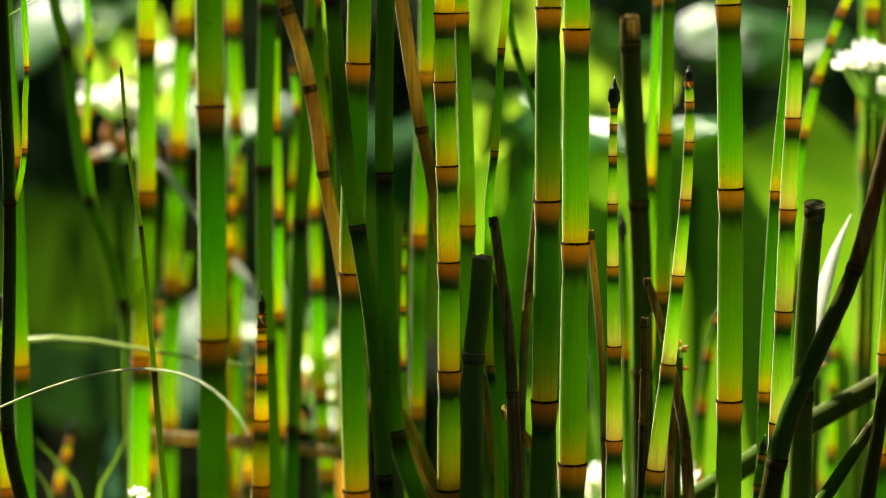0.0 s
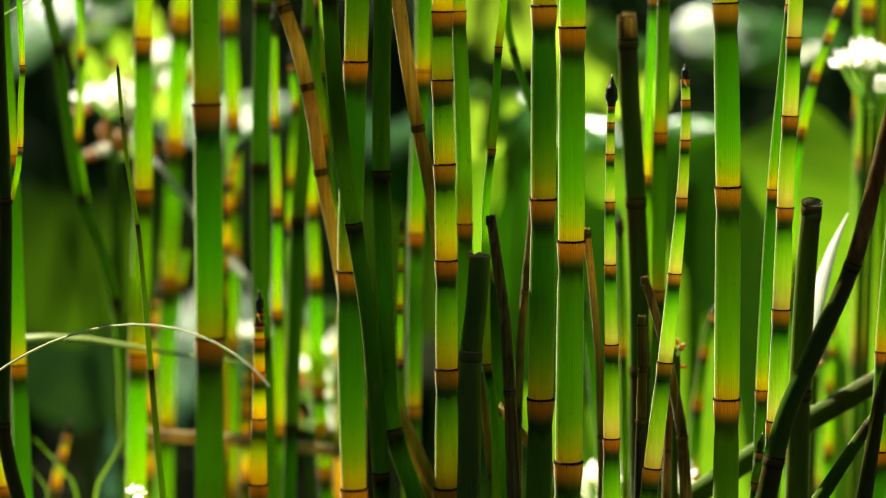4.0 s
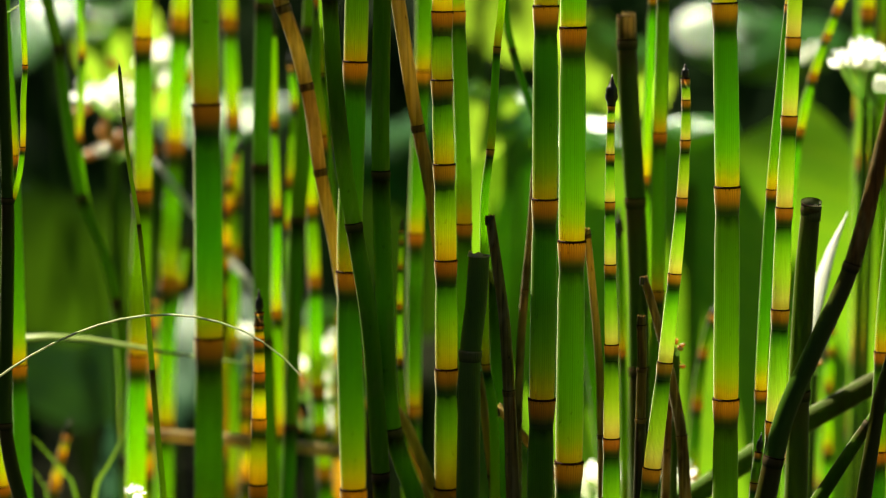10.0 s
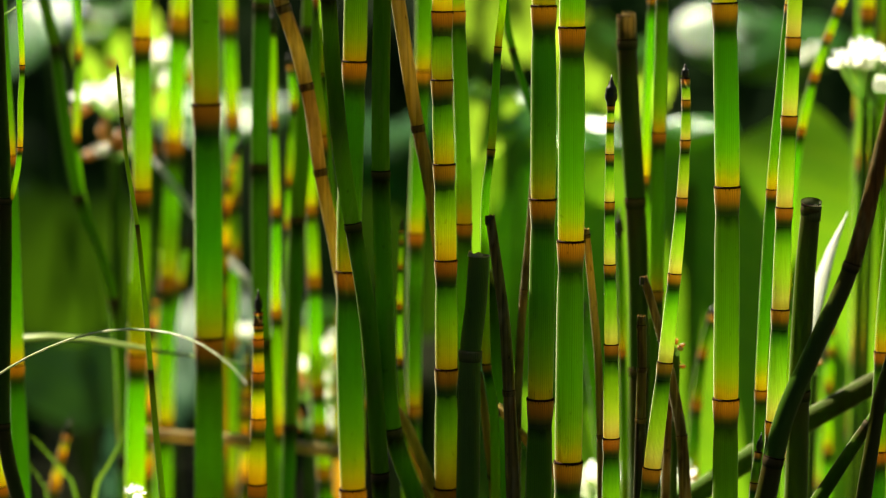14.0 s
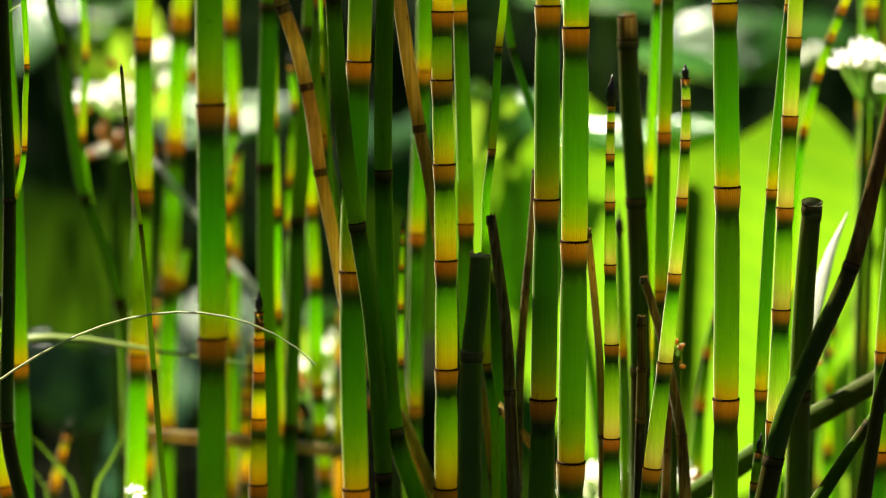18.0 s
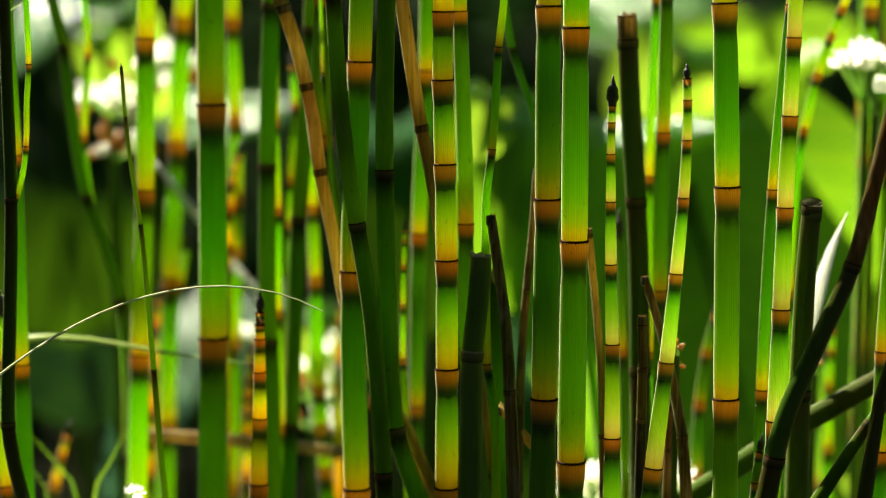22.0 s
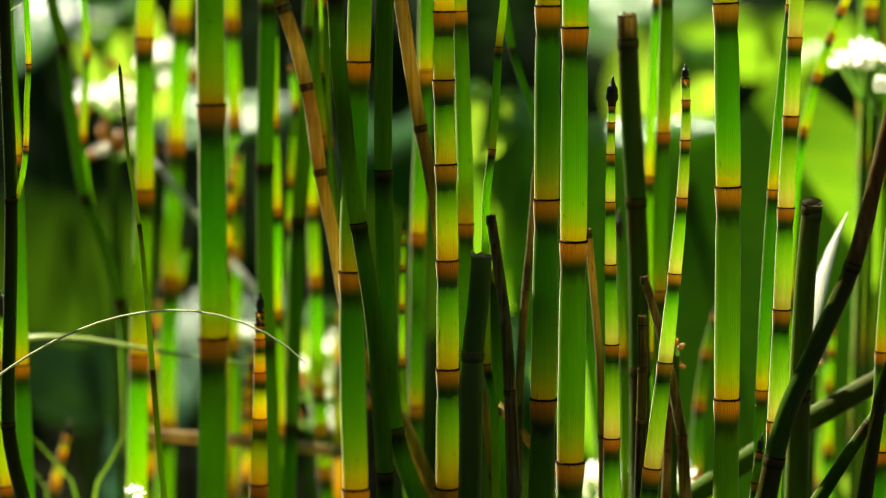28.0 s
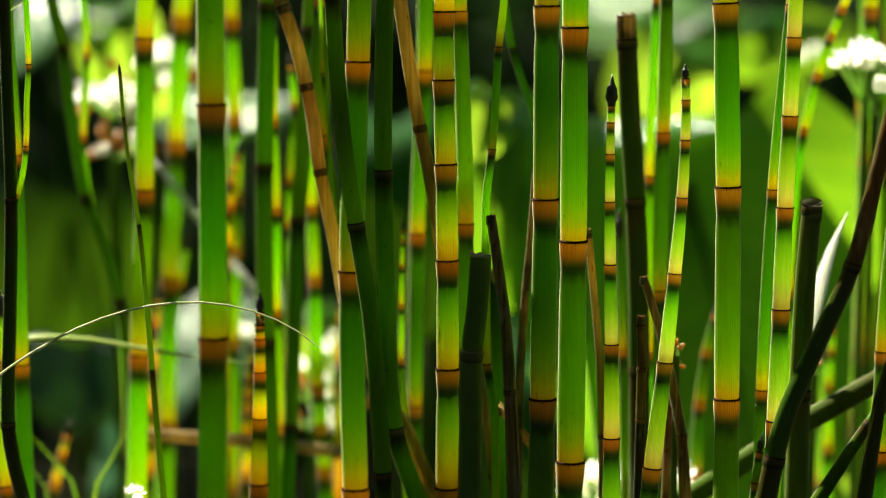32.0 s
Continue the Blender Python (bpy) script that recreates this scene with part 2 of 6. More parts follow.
def spline(knots):
    """A smooth x(z) through a stem's bends, lowest knot first."""
    zs = [k[1] for k in knots]
    xs = [k[0] for k in knots]
    n = len(zs)
    slope = []
    for i in range(n):
        a, b = max(i - 1, 0), min(i + 1, n - 1)
        slope.append((xs[b] - xs[a]) / (zs[b] - zs[a]))

    def at(z):
        if z <= zs[0]:
            return xs[0] + slope[0] * (z - zs[0])
        if z >= zs[-1]:
            return xs[-1] + slope[-1] * (z - zs[-1])
        i = max(j for j in range(n - 1) if zs[j] <= z)
        h = zs[i + 1] - zs[i]
        t = (z - zs[i]) / h
        return ((2 * t**3 - 3 * t**2 + 1) * xs[i] + (t**3 - 2 * t**2 + t) * h * slope[i]
                + (-2 * t**3 + 3 * t**2) * xs[i + 1] + (t**3 - t**2) * h * slope[i + 1])
    return at


# ---- the horsetail stems ----
STEMS = {}


def reed(key, label, tone, y, knots, radius, nodes, top="cone", cone=0.012, sides=32, on=None, dry=9.0):
    """One jointed stem from the ground up: hollow internodes, a sheath under each ring, a tip.
    knots: its bends (x, z); radius: at the foot, at a height on the way (and that height), at the top; nodes: heights of the rings; dry: the height from which its upper end is dead."""
    rng = random.Random(key)
    path = spline(knots)
    z0, z1 = knots[0][1], knots[-1][1]
    foot = Vector((path(z0), y, z0))
    if on is None:
        thing = tagged(new("horsetail_stem"), label, "plant stem", "horsetail stems")
        thing.location = foot
    else:
        thing, foot = on, on.location.copy()
    dead = tone in ("dead", "deadbrown", "char")
    dulled = tone in ("dulled", "fallen", "olive", "stump", "oldbrown", "thin", "grey")
    low, middle, way, high = radius

    def r_at(z):
        if z < way:
            return 1.03 * (low + (middle - low) * max(z - z0, 0) / max(way - z0, 1e-4))
        return 1.03 * (middle + (high - middle) * min((z - way) / max(z1 - way, 1e-4), 1))

    def p_at(z):
        return Vector((path(z), y, z)) - foot

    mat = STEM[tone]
    rib = 0.0 if sides < 48 else 0.010
    levels = [z0] + [z for z in sorted(nodes) if z0 + 0.004 < z <= z1 + 1e-6]
    ends_open = levels[-1] < z1 - 0.002
    if ends_open:
        levels.append(z1)
    for i, (a, b) in enumerate(zip(levels, levels[1:])):
        last = ends_open and i == len(levels) - 2
        r = r_at(b)
        sheath = 0.0 if last else min((1.0 if dead or dulled else 2.3) * r, 0.40 * (b - a))
        waist = b - sheath
        steps = max(6, min(18, int((waist - a) / 0.006) + 3)) if sides >= 28 else max(3, min(16, int((waist - a) / 0.008) + 2))
        zs = [a + (waist - a) * j / steps for j in range(steps + 1)]
        slim = 0.03 if dead or dulled else 0.085
        pinch = [1 - slim * math.exp(-(waist - z) / (1.1 * r)) - 0.6 * slim * math.exp(-(z - a) / (1.0 * r)) for z in zs]
        radii = [r_at(z) * k for z, k in zip(zs, pinch)]
        if last and top == "broken":
            radii[-1] *= 0.92
        wall = tube([p_at(z) for z in zs], radii, sides, rib, wobble=0.03 if dead else 0.006)
        if last and top == "broken":
            jag = [0.6 * r * (rng.random() - 0.2) for _ in range(sides)]
            for k in range(sides):
                wall[0][steps * sides + k].z += jag[k]
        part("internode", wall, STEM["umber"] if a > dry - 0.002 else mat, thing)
        if last:
            rr, p = radii[-1], p_at(b)
            if top in ("open", "broken"):
                inner = tube([p + Vector((0, 0, 0.0)), p - Vector((0, 0, rr * 2.5))], [rr * 0.97, rr * 0.72], sides, close_top=True)
                rim = tube([p + Vector((0, 0, d * rr)) for d in (-0.12, 0.0, 0.03)], [rr * 1.03, rr * 1.05, rr * 0.95], sides, wobble=0.06)
                part("hollow_top", inner, PITH, thing, "pale hollow inside of the cut stem")
                part("cut_rim", rim, RING if dead or dulled and tone != "grey" else PITH, thing, "dry cut rim")
                if dead:
                    dark_end = tube([p + Vector((0, 0, d * rr)) for d in (-2.2, -1.4, -0.6, 0.0)], [rr * 1.0, rr * 1.07, rr * 1.10, rr * 1.03], sides, wobble=0.14)
                    part("frayed_end", dark_end, CONE, thing, "blackened frayed end")
            continue
        zz = [waist, waist + 0.2 * sheath, waist + 0.5 * sheath, waist + 0.8 * sheath, b]
        flare = [0.915, 0.95, 1.01, 1.05, 1.065] if not (dulled or dead) else [1.0, 1.06, 1.14, 1.12, 1.06] if dead else [1.0, 1.03, 1.08, 1.06, 1.04]
        sh = part("sheath", tube([p_at(z) for z in zz], [r_at(z) * f for z, f in zip(zz, flare)], sides, rib, wobble=0.01),
                  STEM["umber"] if dead else COLLAR if tone == "grey" else SHEATH_OLD if dulled else SHEATH, thing)
        # the dark ring with its row of small teeth
        thick = max(0.065 * r, 0.00016)
        f = flare[-1]
        rings = [tube([p_at(b + d * thick) for d in (-1.6, -1.0, 0.4, 1.0)], [r * (f - 0.01), r * (f + 0.015), r * (f + 0.015), r * 0.95], sides, wobble=0.02)]
        if sides >= 40:
            for k in range(28):
                ang = 2 * math.pi * (k + 0.3 * rng.random()) / 28
                wid = 0.10 * r * (0.6 + 0.5 * rng.random())
                long = r * (0.12 + 0.14 * rng.random())
                n = Vector((math.cos(ang), math.sin(ang), 0))
                t = Vector((-n.y, n.x, 0))
                c = p_at(b - thick) + n * r * (f + 0.012)
                v = [c - t * wid * 0.5, c + t * wid * 0.5, c - Vector((0, 0, long)) - n * r * 0.015, c + n * 0.03 * r - Vector((0, 0, 0.3 * long))]
                rings.append((v, [(0, 2, 3), (3, 2, 1), (0, 3, 1)], [(0.5, 0.5)] * 9))
        part("tooth_ring", joined(*rings), PITH if tone == "grey" else RING, sh)
    if top in ("open", "broken") and not ends_open:
        p, rr = p_at(levels[-1]), r_at(levels[-1]) * 1.04
        inside = tube([p + Vector((0, 0, 0.12 * rr)), p + Vector((0, 0, 0.02 * rr)), p - Vector((0, 0, rr * 0.06))], [rr * 1.03, rr * 1.0, rr * 0.2], sides, close_top=True)
        lip = tube([p + Vector((0, 0, d * rr)) for d in (-1.5, -0.9, -0.3, 0.0)], [rr * 0.96, rr * 1.0, rr * 1.02, rr * 1.03], sides, wobble=0.02)
        brim = tube([p + Vector((0, 0, d * rr)) for d in (0.06, 0.11, 0.15)], [rr * 1.05, rr * 1.06, rr * 1.0], sides, wobble=0.03)
        # the far lip stands a little higher than the near one
        for v in brim[0] + inside[0][:sides]:
            v.z += 0.30 * max(v.y - p.y + 0.9 * rr, 0)
        part("hollow_top", inside, COLLAR if tone == "stump" else PITH, thing, "pale hollow inside of the cut stem")
        part("cut_rim", lip, COLLAR, thing, "dry cut rim")
        part("brim", brim, RING, thing)
    if top == "cone":
        p, r = p_at(levels[-1]), r_at(levels[-1])
        lean = (p_at(z1) - p_at(z1 - 0.004)).normalized()
        prof = [(0.0, 0.75), (0.12, 0.8), (0.2, 1.1), (0.34, 1.15), (0.42, 0.95), (0.46, 1.08), (0.6, 0.85), (0.64, 0.62), (0.82, 0.32), (1.0, 0.06)]
        fat = 1.45 if cone > 0.01 and sides >= 48 else 1.1 if cone > 0.01 else 0.8
        part("cone", tube([p + lean * cone * a for a, _ in prof], [r * k * fat for _, k in prof], 20, close_top=True, wobble=0.12), CONE, thing, "black pointed tip")
    STEMS[key] = thing
    return thing


reed("s1287", "upright green horsetail stem with orange sheaths and dark rings", "mature", 0.000, [(0.1118, 0.0000), (0.1108, 0.2510), (0.1097, 0.5021), (0.1095, 0.5417), (0.1087, 0.6242), (0.1077, 0.6610), (0.1064, 0.6995), (0.1058, 0.7195)],
     (0.00500, 0.00478, 0.5021, 0.00455), [0.0844, 0.1606, 0.2368, 0.3130, 0.3893, 0.4655, 0.5417, 0.6242, 0.6942], "cone", 0.0120, 72)
reed("s1013", "upright green horsetail stem with orange sheaths and dark rings", "mature", 0.006, [(0.0383, 0.0000), (0.0436, 0.2503), (0.0489, 0.5006), (0.0492, 0.5151), (0.0497, 0.6020), (0.0496, 0.6821), (0.0497, 0.6993), (0.0498, 0.7193)],
     (0.00567, 0.00524, 0.5006, 0.00477), [0.0927, 0.1773, 0.2618, 0.3464, 0.4310, 0.5155, 0.6025, 0.6847], "cone", 0.0120, 72)
# darker upper stops stand in for the shadow on this stem
reed("s965", "upright green horsetail stem with orange sheaths and dark rings", "mature2", -0.006, [(0.0298, 0.0000), (0.0336, 0.2518), (0.0374, 0.5035), (0.0380, 0.5429), (0.0387, 0.6202), (0.0387, 0.6934), (0.0389, 0.6997), (0.0394, 0.7197)],
     (0.00518, 0.00486, 0.5035, 0.00451), [0.0916, 0.1668, 0.2421, 0.3173, 0.3925, 0.4677, 0.5429, 0.6202, 0.6934], "cone", 0.0120, 72)
reed("s782", "slender lime green horsetail stem with closely spaced orange sheaths", "amber", 0.012, [(-0.0007, 0.0000), (0.0002, 0.2496), (0.0011, 0.4992), (0.0013, 0.5512), (0.0011, 0.5941), (0.0004, 0.6316), (-0.0004, 0.6640), (-0.0002, 0.6990), (-0.0001, 0.7242)],
     (0.00495, 0.00441, 0.4992, 0.00381), [0.0835, 0.1535, 0.2235, 0.2935, 0.3635, 0.4335, 0.5035, 0.5512, 0.5941, 0.6316, 0.6642, 0.6904, 0.7242], "cone", 0.0120, 60)
reed("s366", "upright green horsetail stem with orange sheaths and dark rings", "tall", 0.072, [(-0.1036, 0.0000), (-0.1009, 0.2266), (-0.0980, 0.4846), (-0.0970, 0.5534), (-0.0967, 0.5996), (-0.0969, 0.6494), (-0.0970, 0.6968), (-0.0971, 0.7371)],
     (0.00628, 0.00583, 0.4846, 0.00528), [0.0682, 0.1653, 0.2622, 0.3591, 0.4560, 0.5530, 0.6499, 0.7371], "cone", 0.0120, 60)
reed("t1083", "slender lime green horsetail stem with closely spaced orange sheaths", "young", 0.000, [(0.0697, 0.0000), (0.0676, 0.2510), (0.0655, 0.5021), (0.0650, 0.5628), (0.0642, 0.5941), (0.0638, 0.6366), (0.0641, 0.6552)],
     (0.00425, 0.00340, 0.5021, 0.00140), [0.0361, 0.1061, 0.1761, 0.2461, 0.3161, 0.3861, 0.4561, 0.5261, 0.5630, 0.5941, 0.6183, 0.6366, 0.6487, 0.6552], "cone", 0.0118, 48)
reed("t1213", "slender lime green horsetail stem with closely spaced orange sheaths", "young", -0.011, [(0.0376, 0.0000), (0.0584, 0.2524), (0.0791, 0.5048), (0.0803, 0.5174), (0.0848, 0.5582), (0.0880, 0.5920), (0.0904, 0.6212), (0.0914, 0.6431), (0.0914, 0.6582), (0.0911, 0.6663)],
     (0.00433, 0.00347, 0.5048, 0.00158), [0.0968, 0.1668, 0.2368, 0.3068, 0.3768, 0.4468, 0.5168, 0.5580, 0.5922, 0.6212, 0.6431, 0.6582, 0.6663], "cone", 0.0057, 48)
reed("s1404", "slender lime green horsetail stem with closely spaced orange sheaths", "young", -0.008, [(0.1019, 0.0000), (0.1140, 0.2520), (0.1260, 0.5040), (0.1276, 0.5345), (0.1288, 0.5780), (0.1296, 0.6172), (0.1308, 0.6520), (0.1317, 0.6816), (0.1322, 0.6998), (0.1328, 0.7198)],
     (0.00461, 0.00369, 0.5040, 0.00253), [0.0445, 0.1145, 0.1845, 0.2545, 0.3245, 0.3945, 0.4645, 0.5345, 0.5780, 0.6172, 0.6520, 0.6816, 0.7149], "cone", 0.0120, 56)
reed("s1365", "thin green horsetail stem with an orange sheath", "mature", 0.020, [(0.1217, 0.0000), (0.1235, 0.2486), (0.1253, 0.4972), (0.1256, 0.5411), (0.1270, 0.5885), (0.1284, 0.6208), (0.1305, 0.6507), (0.1344, 0.6988), (0.1360, 0.7188)],
     (0.00326, 0.00260, 0.4972, 0.00177), [0.0628, 0.1425, 0.2222, 0.3019, 0.3817, 0.4614, 0.5411, 0.6208, 0.6925], "cone", 0.0120, 40)
reed("s1343", "short pointed horsetail shoot with dark bands", "mature", -0.025, [(0.0788, 0.0000), (0.0982, 0.2541), (0.1176, 0.5082), (0.1188, 0.5228), (0.1193, 0.5261)],
     (0.00233, 0.00186, 0.5082, 0.00143), [0.0943, 0.1643, 0.2343, 0.3043, 0.3743, 0.4443, 0.5143, 0.5261], "cone", 0.0076, 32)
reed("k1436", "cut dark green horsetail stump with an open hollow top", "stump", 0.018, [(0.1341, 0.0000), (0.1370, 0.2489), (0.1398, 0.4977), (0.1403, 0.5392), (0.1416, 0.5843), (0.1436, 0.6146)],
     (0.00542, 0.00433, 0.4977, 0.00368), [0.0948, 0.1692, 0.2437, 0.3181, 0.3926, 0.4670, 0.5415, 0.6146], "open", 0.0120, 48)
reed("k1508", "leaning dark horsetail stem with a brown upper end", "oldbrown", -0.030, [(0.0258, 0.0000), (0.0737, 0.2547), (0.1216, 0.5094), (0.1280, 0.5402), (0.1385, 0.5660), (0.1522, 0.5987), (0.1636, 0.6476), (0.1677, 0.6674)],
     (0.00489, 0.00391, 0.5094, 0.00247), [0.0849, 0.1583, 0.2317, 0.3052, 0.3786, 0.4520, 0.5255, 0.5989], "cone", 0.0120, 40, dry=0.5981)
reed("s1560", "upright green horsetail stem with orange sheaths and dark rings", "mature", 0.020, [(0.1618, 0.0000), (0.1671, 0.2486), (0.1724, 0.4972), (0.1728, 0.5160), (0.1730, 0.5570), (0.1746, 0.5885), (0.1776, 0.6286)],
     (0.00407, 0.00326, 0.4972, 0.00260), [0.0965, 0.1665, 0.2365, 0.3065, 0.3765, 0.4465, 0.5165, 0.5565], "cone", 0.0120, 40)
reed("d1550", "dark leaning horsetail stem at the edge of the clump", "oldbrown", -0.020, [(0.0965, 0.0000), (0.1283, 0.2535), (0.1602, 0.5069), (0.1633, 0.5294), (0.1675, 0.5588), (0.1739, 0.5772)],
     (0.00364, 0.00291, 0.5069, 0.00208), [], "cone", 0.0120, 28)
reed("diag1", "fallen dark horsetail stem lying across the clump", "fallen", 0.050, [(-0.5883, 0.0000), (-0.2518, 0.2393), (0.0848, 0.4785), (0.1032, 0.4916), (0.1420, 0.5183), (0.1795, 0.5394), (0.1965, 0.5503)],
     (0.00507, 0.00447, 0.4785, 0.00425), [], "cone", 0.0120, 28)
reed("diag2", "fallen dark horsetail stem with a brown node", "fallen", 0.005, [(-0.1708, 0.0000), (-0.0118, 0.2504), (0.1472, 0.5009), (0.1664, 0.5311), (0.1771, 0.5441)],
     (0.00347, 0.00278, 0.5009, 0.00192), [0.0511, 0.1311, 0.2111, 0.2911, 0.3711, 0.4511, 0.5311], "cone", 0.0120, 28)
reed("s1170", "upright green horsetail stem with orange sheaths and dark rings", "mature", 0.055, [(0.0879, 0.0000), (0.0877, 0.2444), (0.0874, 0.4887), (0.0873, 0.5751), (0.0875, 0.6397), (0.0880, 0.6704), (0.0881, 0.6975), (0.0882, 0.7175)],
     (0.00302, 0.00281, 0.4887, 0.00256), [0.0853, 0.1553, 0.2253, 0.2953, 0.3653, 0.4353, 0.5053, 0.5753, 0.6397, 0.6976], "cone", 0.0120, 32)
reed("s1145", "green horsetail stem standing further back in the clump", "lime", 0.100, [(0.0891, 0.0000), (0.0878, 0.2389), (0.0865, 0.4778), (0.0856, 0.6175), (0.0868, 0.6628), (0.0878, 0.6958), (0.0885, 0.7158)],
     (0.00242, 0.00211, 0.4778, 0.00173), [0.0899, 0.1652, 0.2405, 0.3158, 0.3911, 0.4664, 0.5417, 0.6170, 0.6923], "cone", 0.0120, 28)
reed("k1125", "cut dark green horsetail stump with an open hollow top", "oldbrown", 0.060, [(0.0883, 0.0000), (0.0848, 0.2437), (0.0813, 0.4875), (0.0799, 0.5778), (0.0781, 0.6131), (0.0757, 0.6472), (0.0737, 0.6864)],
     (0.00463, 0.00429, 0.4875, 0.00395), [0.0527, 0.1227, 0.1927, 0.2627, 0.3327, 0.4027, 0.4727, 0.5427, 0.6127, 0.6769], "broken", 0.0120, 36, dry=0.6769)
reed("w1135", "broken brown horsetail stub with a ragged top", "char", 0.000, [(0.0701, 0.0000), (0.0731, 0.2510), (0.0761, 0.5021), (0.0766, 0.5384), (0.0768, 0.5562), (0.0764, 0.5738)],
     (0.00252, 0.00202, 0.5021, 0.00181), [0.0439, 0.1139, 0.1839, 0.2539, 0.3239, 0.3939, 0.4639, 0.5339, 0.5539, 0.5705], "broken", 0.0120, 28, dry=0.5339)
reed("w1140", "broken brown horsetail stub with a ragged top", "deadbrown", 0.016, [(0.1298, 0.0000), (0.1128, 0.2491), (0.0959, 0.4982), (0.0940, 0.5233), (0.0902, 0.5441), (0.0850, 0.5655), (0.0784, 0.5868)],
     (0.00297, 0.00238, 0.4982, 0.00151), [0.0437, 0.1237, 0.2037, 0.2837, 0.3637, 0.4437, 0.5237], "broken", 0.0120, 28)
reed("w1175", "thin dead brown horsetail stem behind a green shoot", "deadbrown", 0.020, [(0.0796, 0.0000), (0.0840, 0.2486), (0.0884, 0.4972), (0.0890, 0.5252), (0.0897, 0.5411)],
     (0.00217, 0.00174, 0.4972, 0.00130), [0.0543, 0.1343, 0.2143, 0.2943, 0.3743, 0.4543, 0.5343], "broken", 0.0120, 20)
reed("w1035", "broken brown horsetail stub with a ragged top", "dead", 0.020, [(0.0744, 0.0000), (0.0689, 0.2486), (0.0633, 0.4972), (0.0626, 0.5252), (0.0615, 0.5524), (0.0585, 0.5840), (0.0562, 0.6052)],
     (0.00203, 0.00163, 0.4972, 0.00141), [0.0430, 0.1230, 0.2030, 0.2830, 0.3630, 0.4430, 0.5230, 0.6030], "broken", 0.0120, 28)
reed("w930", "thin dark brown dead horsetail stem", "deadbrown", 0.030, [(0.0242, 0.0000), (0.0268, 0.2474), (0.0295, 0.4948), (0.0298, 0.5230), (0.0306, 0.5506), (0.0325, 0.5797), (0.0344, 0.6005), (0.0361, 0.6275)],
     (0.00247, 0.00197, 0.4948, 0.00132), [0.0997, 0.1797, 0.2597, 0.3397, 0.4197, 0.4997, 0.5797], "broken", 0.0120, 28)
reed("x868", "broken brown horsetail stub with a ragged top", "deadbrown", -0.005, [(0.0450, 0.0000), (0.0361, 0.2516), (0.0271, 0.5033), (0.0254, 0.5460), (0.0236, 0.5725), (0.0207, 0.5944), (0.0179, 0.6135)],
     (0.00330, 0.00264, 0.5033, 0.00180), [0.0660, 0.1460, 0.2260, 0.3060, 0.3860, 0.4660, 0.5460], "broken", 0.0120, 32)
reed("k848", "cut dark green horsetail stump with an open hollow top", "grey", 0.005, [(0.0041, 0.0000), (0.0069, 0.2504), (0.0097, 0.5009), (0.0101, 0.5329), (0.0107, 0.5597), (0.0127, 0.5774), (0.0140, 0.5969)],
     (0.00560, 0.00449, 0.5009, 0.00395), [0.0797, 0.1597, 0.2397, 0.3197, 0.3997, 0.4797, 0.5597], "open", 0.0120, 40)
reed("s815", "upright green horsetail stem with orange sheaths and dark rings", "mature", 0.035, [(0.0133, 0.0000), (0.0118, 0.2468), (0.0103, 0.4936), (0.0100, 0.5358), (0.0088, 0.5680), (0.0085, 0.5998), (0.0081, 0.6269), (0.0067, 0.6672), (0.0055, 0.6982), (0.0048, 0.7182)],
     (0.00373, 0.00331, 0.4936, 0.00282), [0.1007, 0.1848, 0.2689, 0.3530, 0.4371, 0.5212, 0.6053, 0.6894], "cone", 0.0120, 36)
reed("y880", "thin green horsetail branch with pale joints", "lime", 0.020, [(0.0327, 0.0000), (0.0267, 0.2486), (0.0207, 0.4972), (0.0197, 0.5343), (0.0169, 0.5513), (0.0162, 0.5907), (0.0163, 0.6175), (0.0185, 0.6365), (0.0198, 0.6551), (0.0210, 0.6763), (0.0223, 0.6879), (0.0233, 0.6988), (0.0253, 0.7188)],
     (0.00227, 0.00185, 0.4972, 0.00137), [0.0615, 0.1315, 0.2015, 0.2715, 0.3415, 0.4115, 0.4815, 0.5515, 0.6365, 0.6763], "cone", 0.0120, 28)
reed("dk905", "thin dark leaning horsetail stem", "dulled", 0.080, [(0.0623, 0.0000), (0.0578, 0.2413), (0.0534, 0.4826), (0.0512, 0.5866), (0.0471, 0.6174), (0.0376, 0.6443), (0.0281, 0.6735), (0.0246, 0.6943), (0.0211, 0.7143)],
     (0.00150, 0.00150, 0.4826, 0.00150), [0.0323, 0.1123, 0.1923, 0.2723, 0.3523, 0.4323, 0.5123, 0.5923, 0.6723], "cone", 0.0120, 20)
reed("dk870", "dark green horsetail stem, shade put into its colour", "dulled", 0.040, [(0.0314, 0.0000), (0.0276, 0.2462), (0.0238, 0.4924), (0.0233, 0.5255), (0.0213, 0.5579), (0.0199, 0.5855)],
     (0.00415, 0.00332, 0.4924, 0.00288), [], "broken", 0.0120, 24)
reed("w860", "dead brown horsetail stem bent near the base", "dead", 0.025, [(0.0752, 0.0000), (0.0480, 0.2480), (0.0208, 0.4960), (0.0185, 0.5149), (0.0162, 0.5332), (0.0143, 0.5469)],
     (0.00245, 0.00196, 0.4960, 0.00142), [0.1057, 0.1857, 0.2657, 0.3457, 0.4257, 0.5057], "broken", 0.0120, 20)
reed("w925", "short broken brown stem end", "dead", 0.030, [(0.4019, 0.0000), (0.2209, 0.2569), (0.0398, 0.5138), (0.0353, 0.5202), (0.0262, 0.5283), (0.0217, 0.5322)],
     (0.00247, 0.00197, 0.5138, 0.00175), [], "broken", 0.0120, 20)
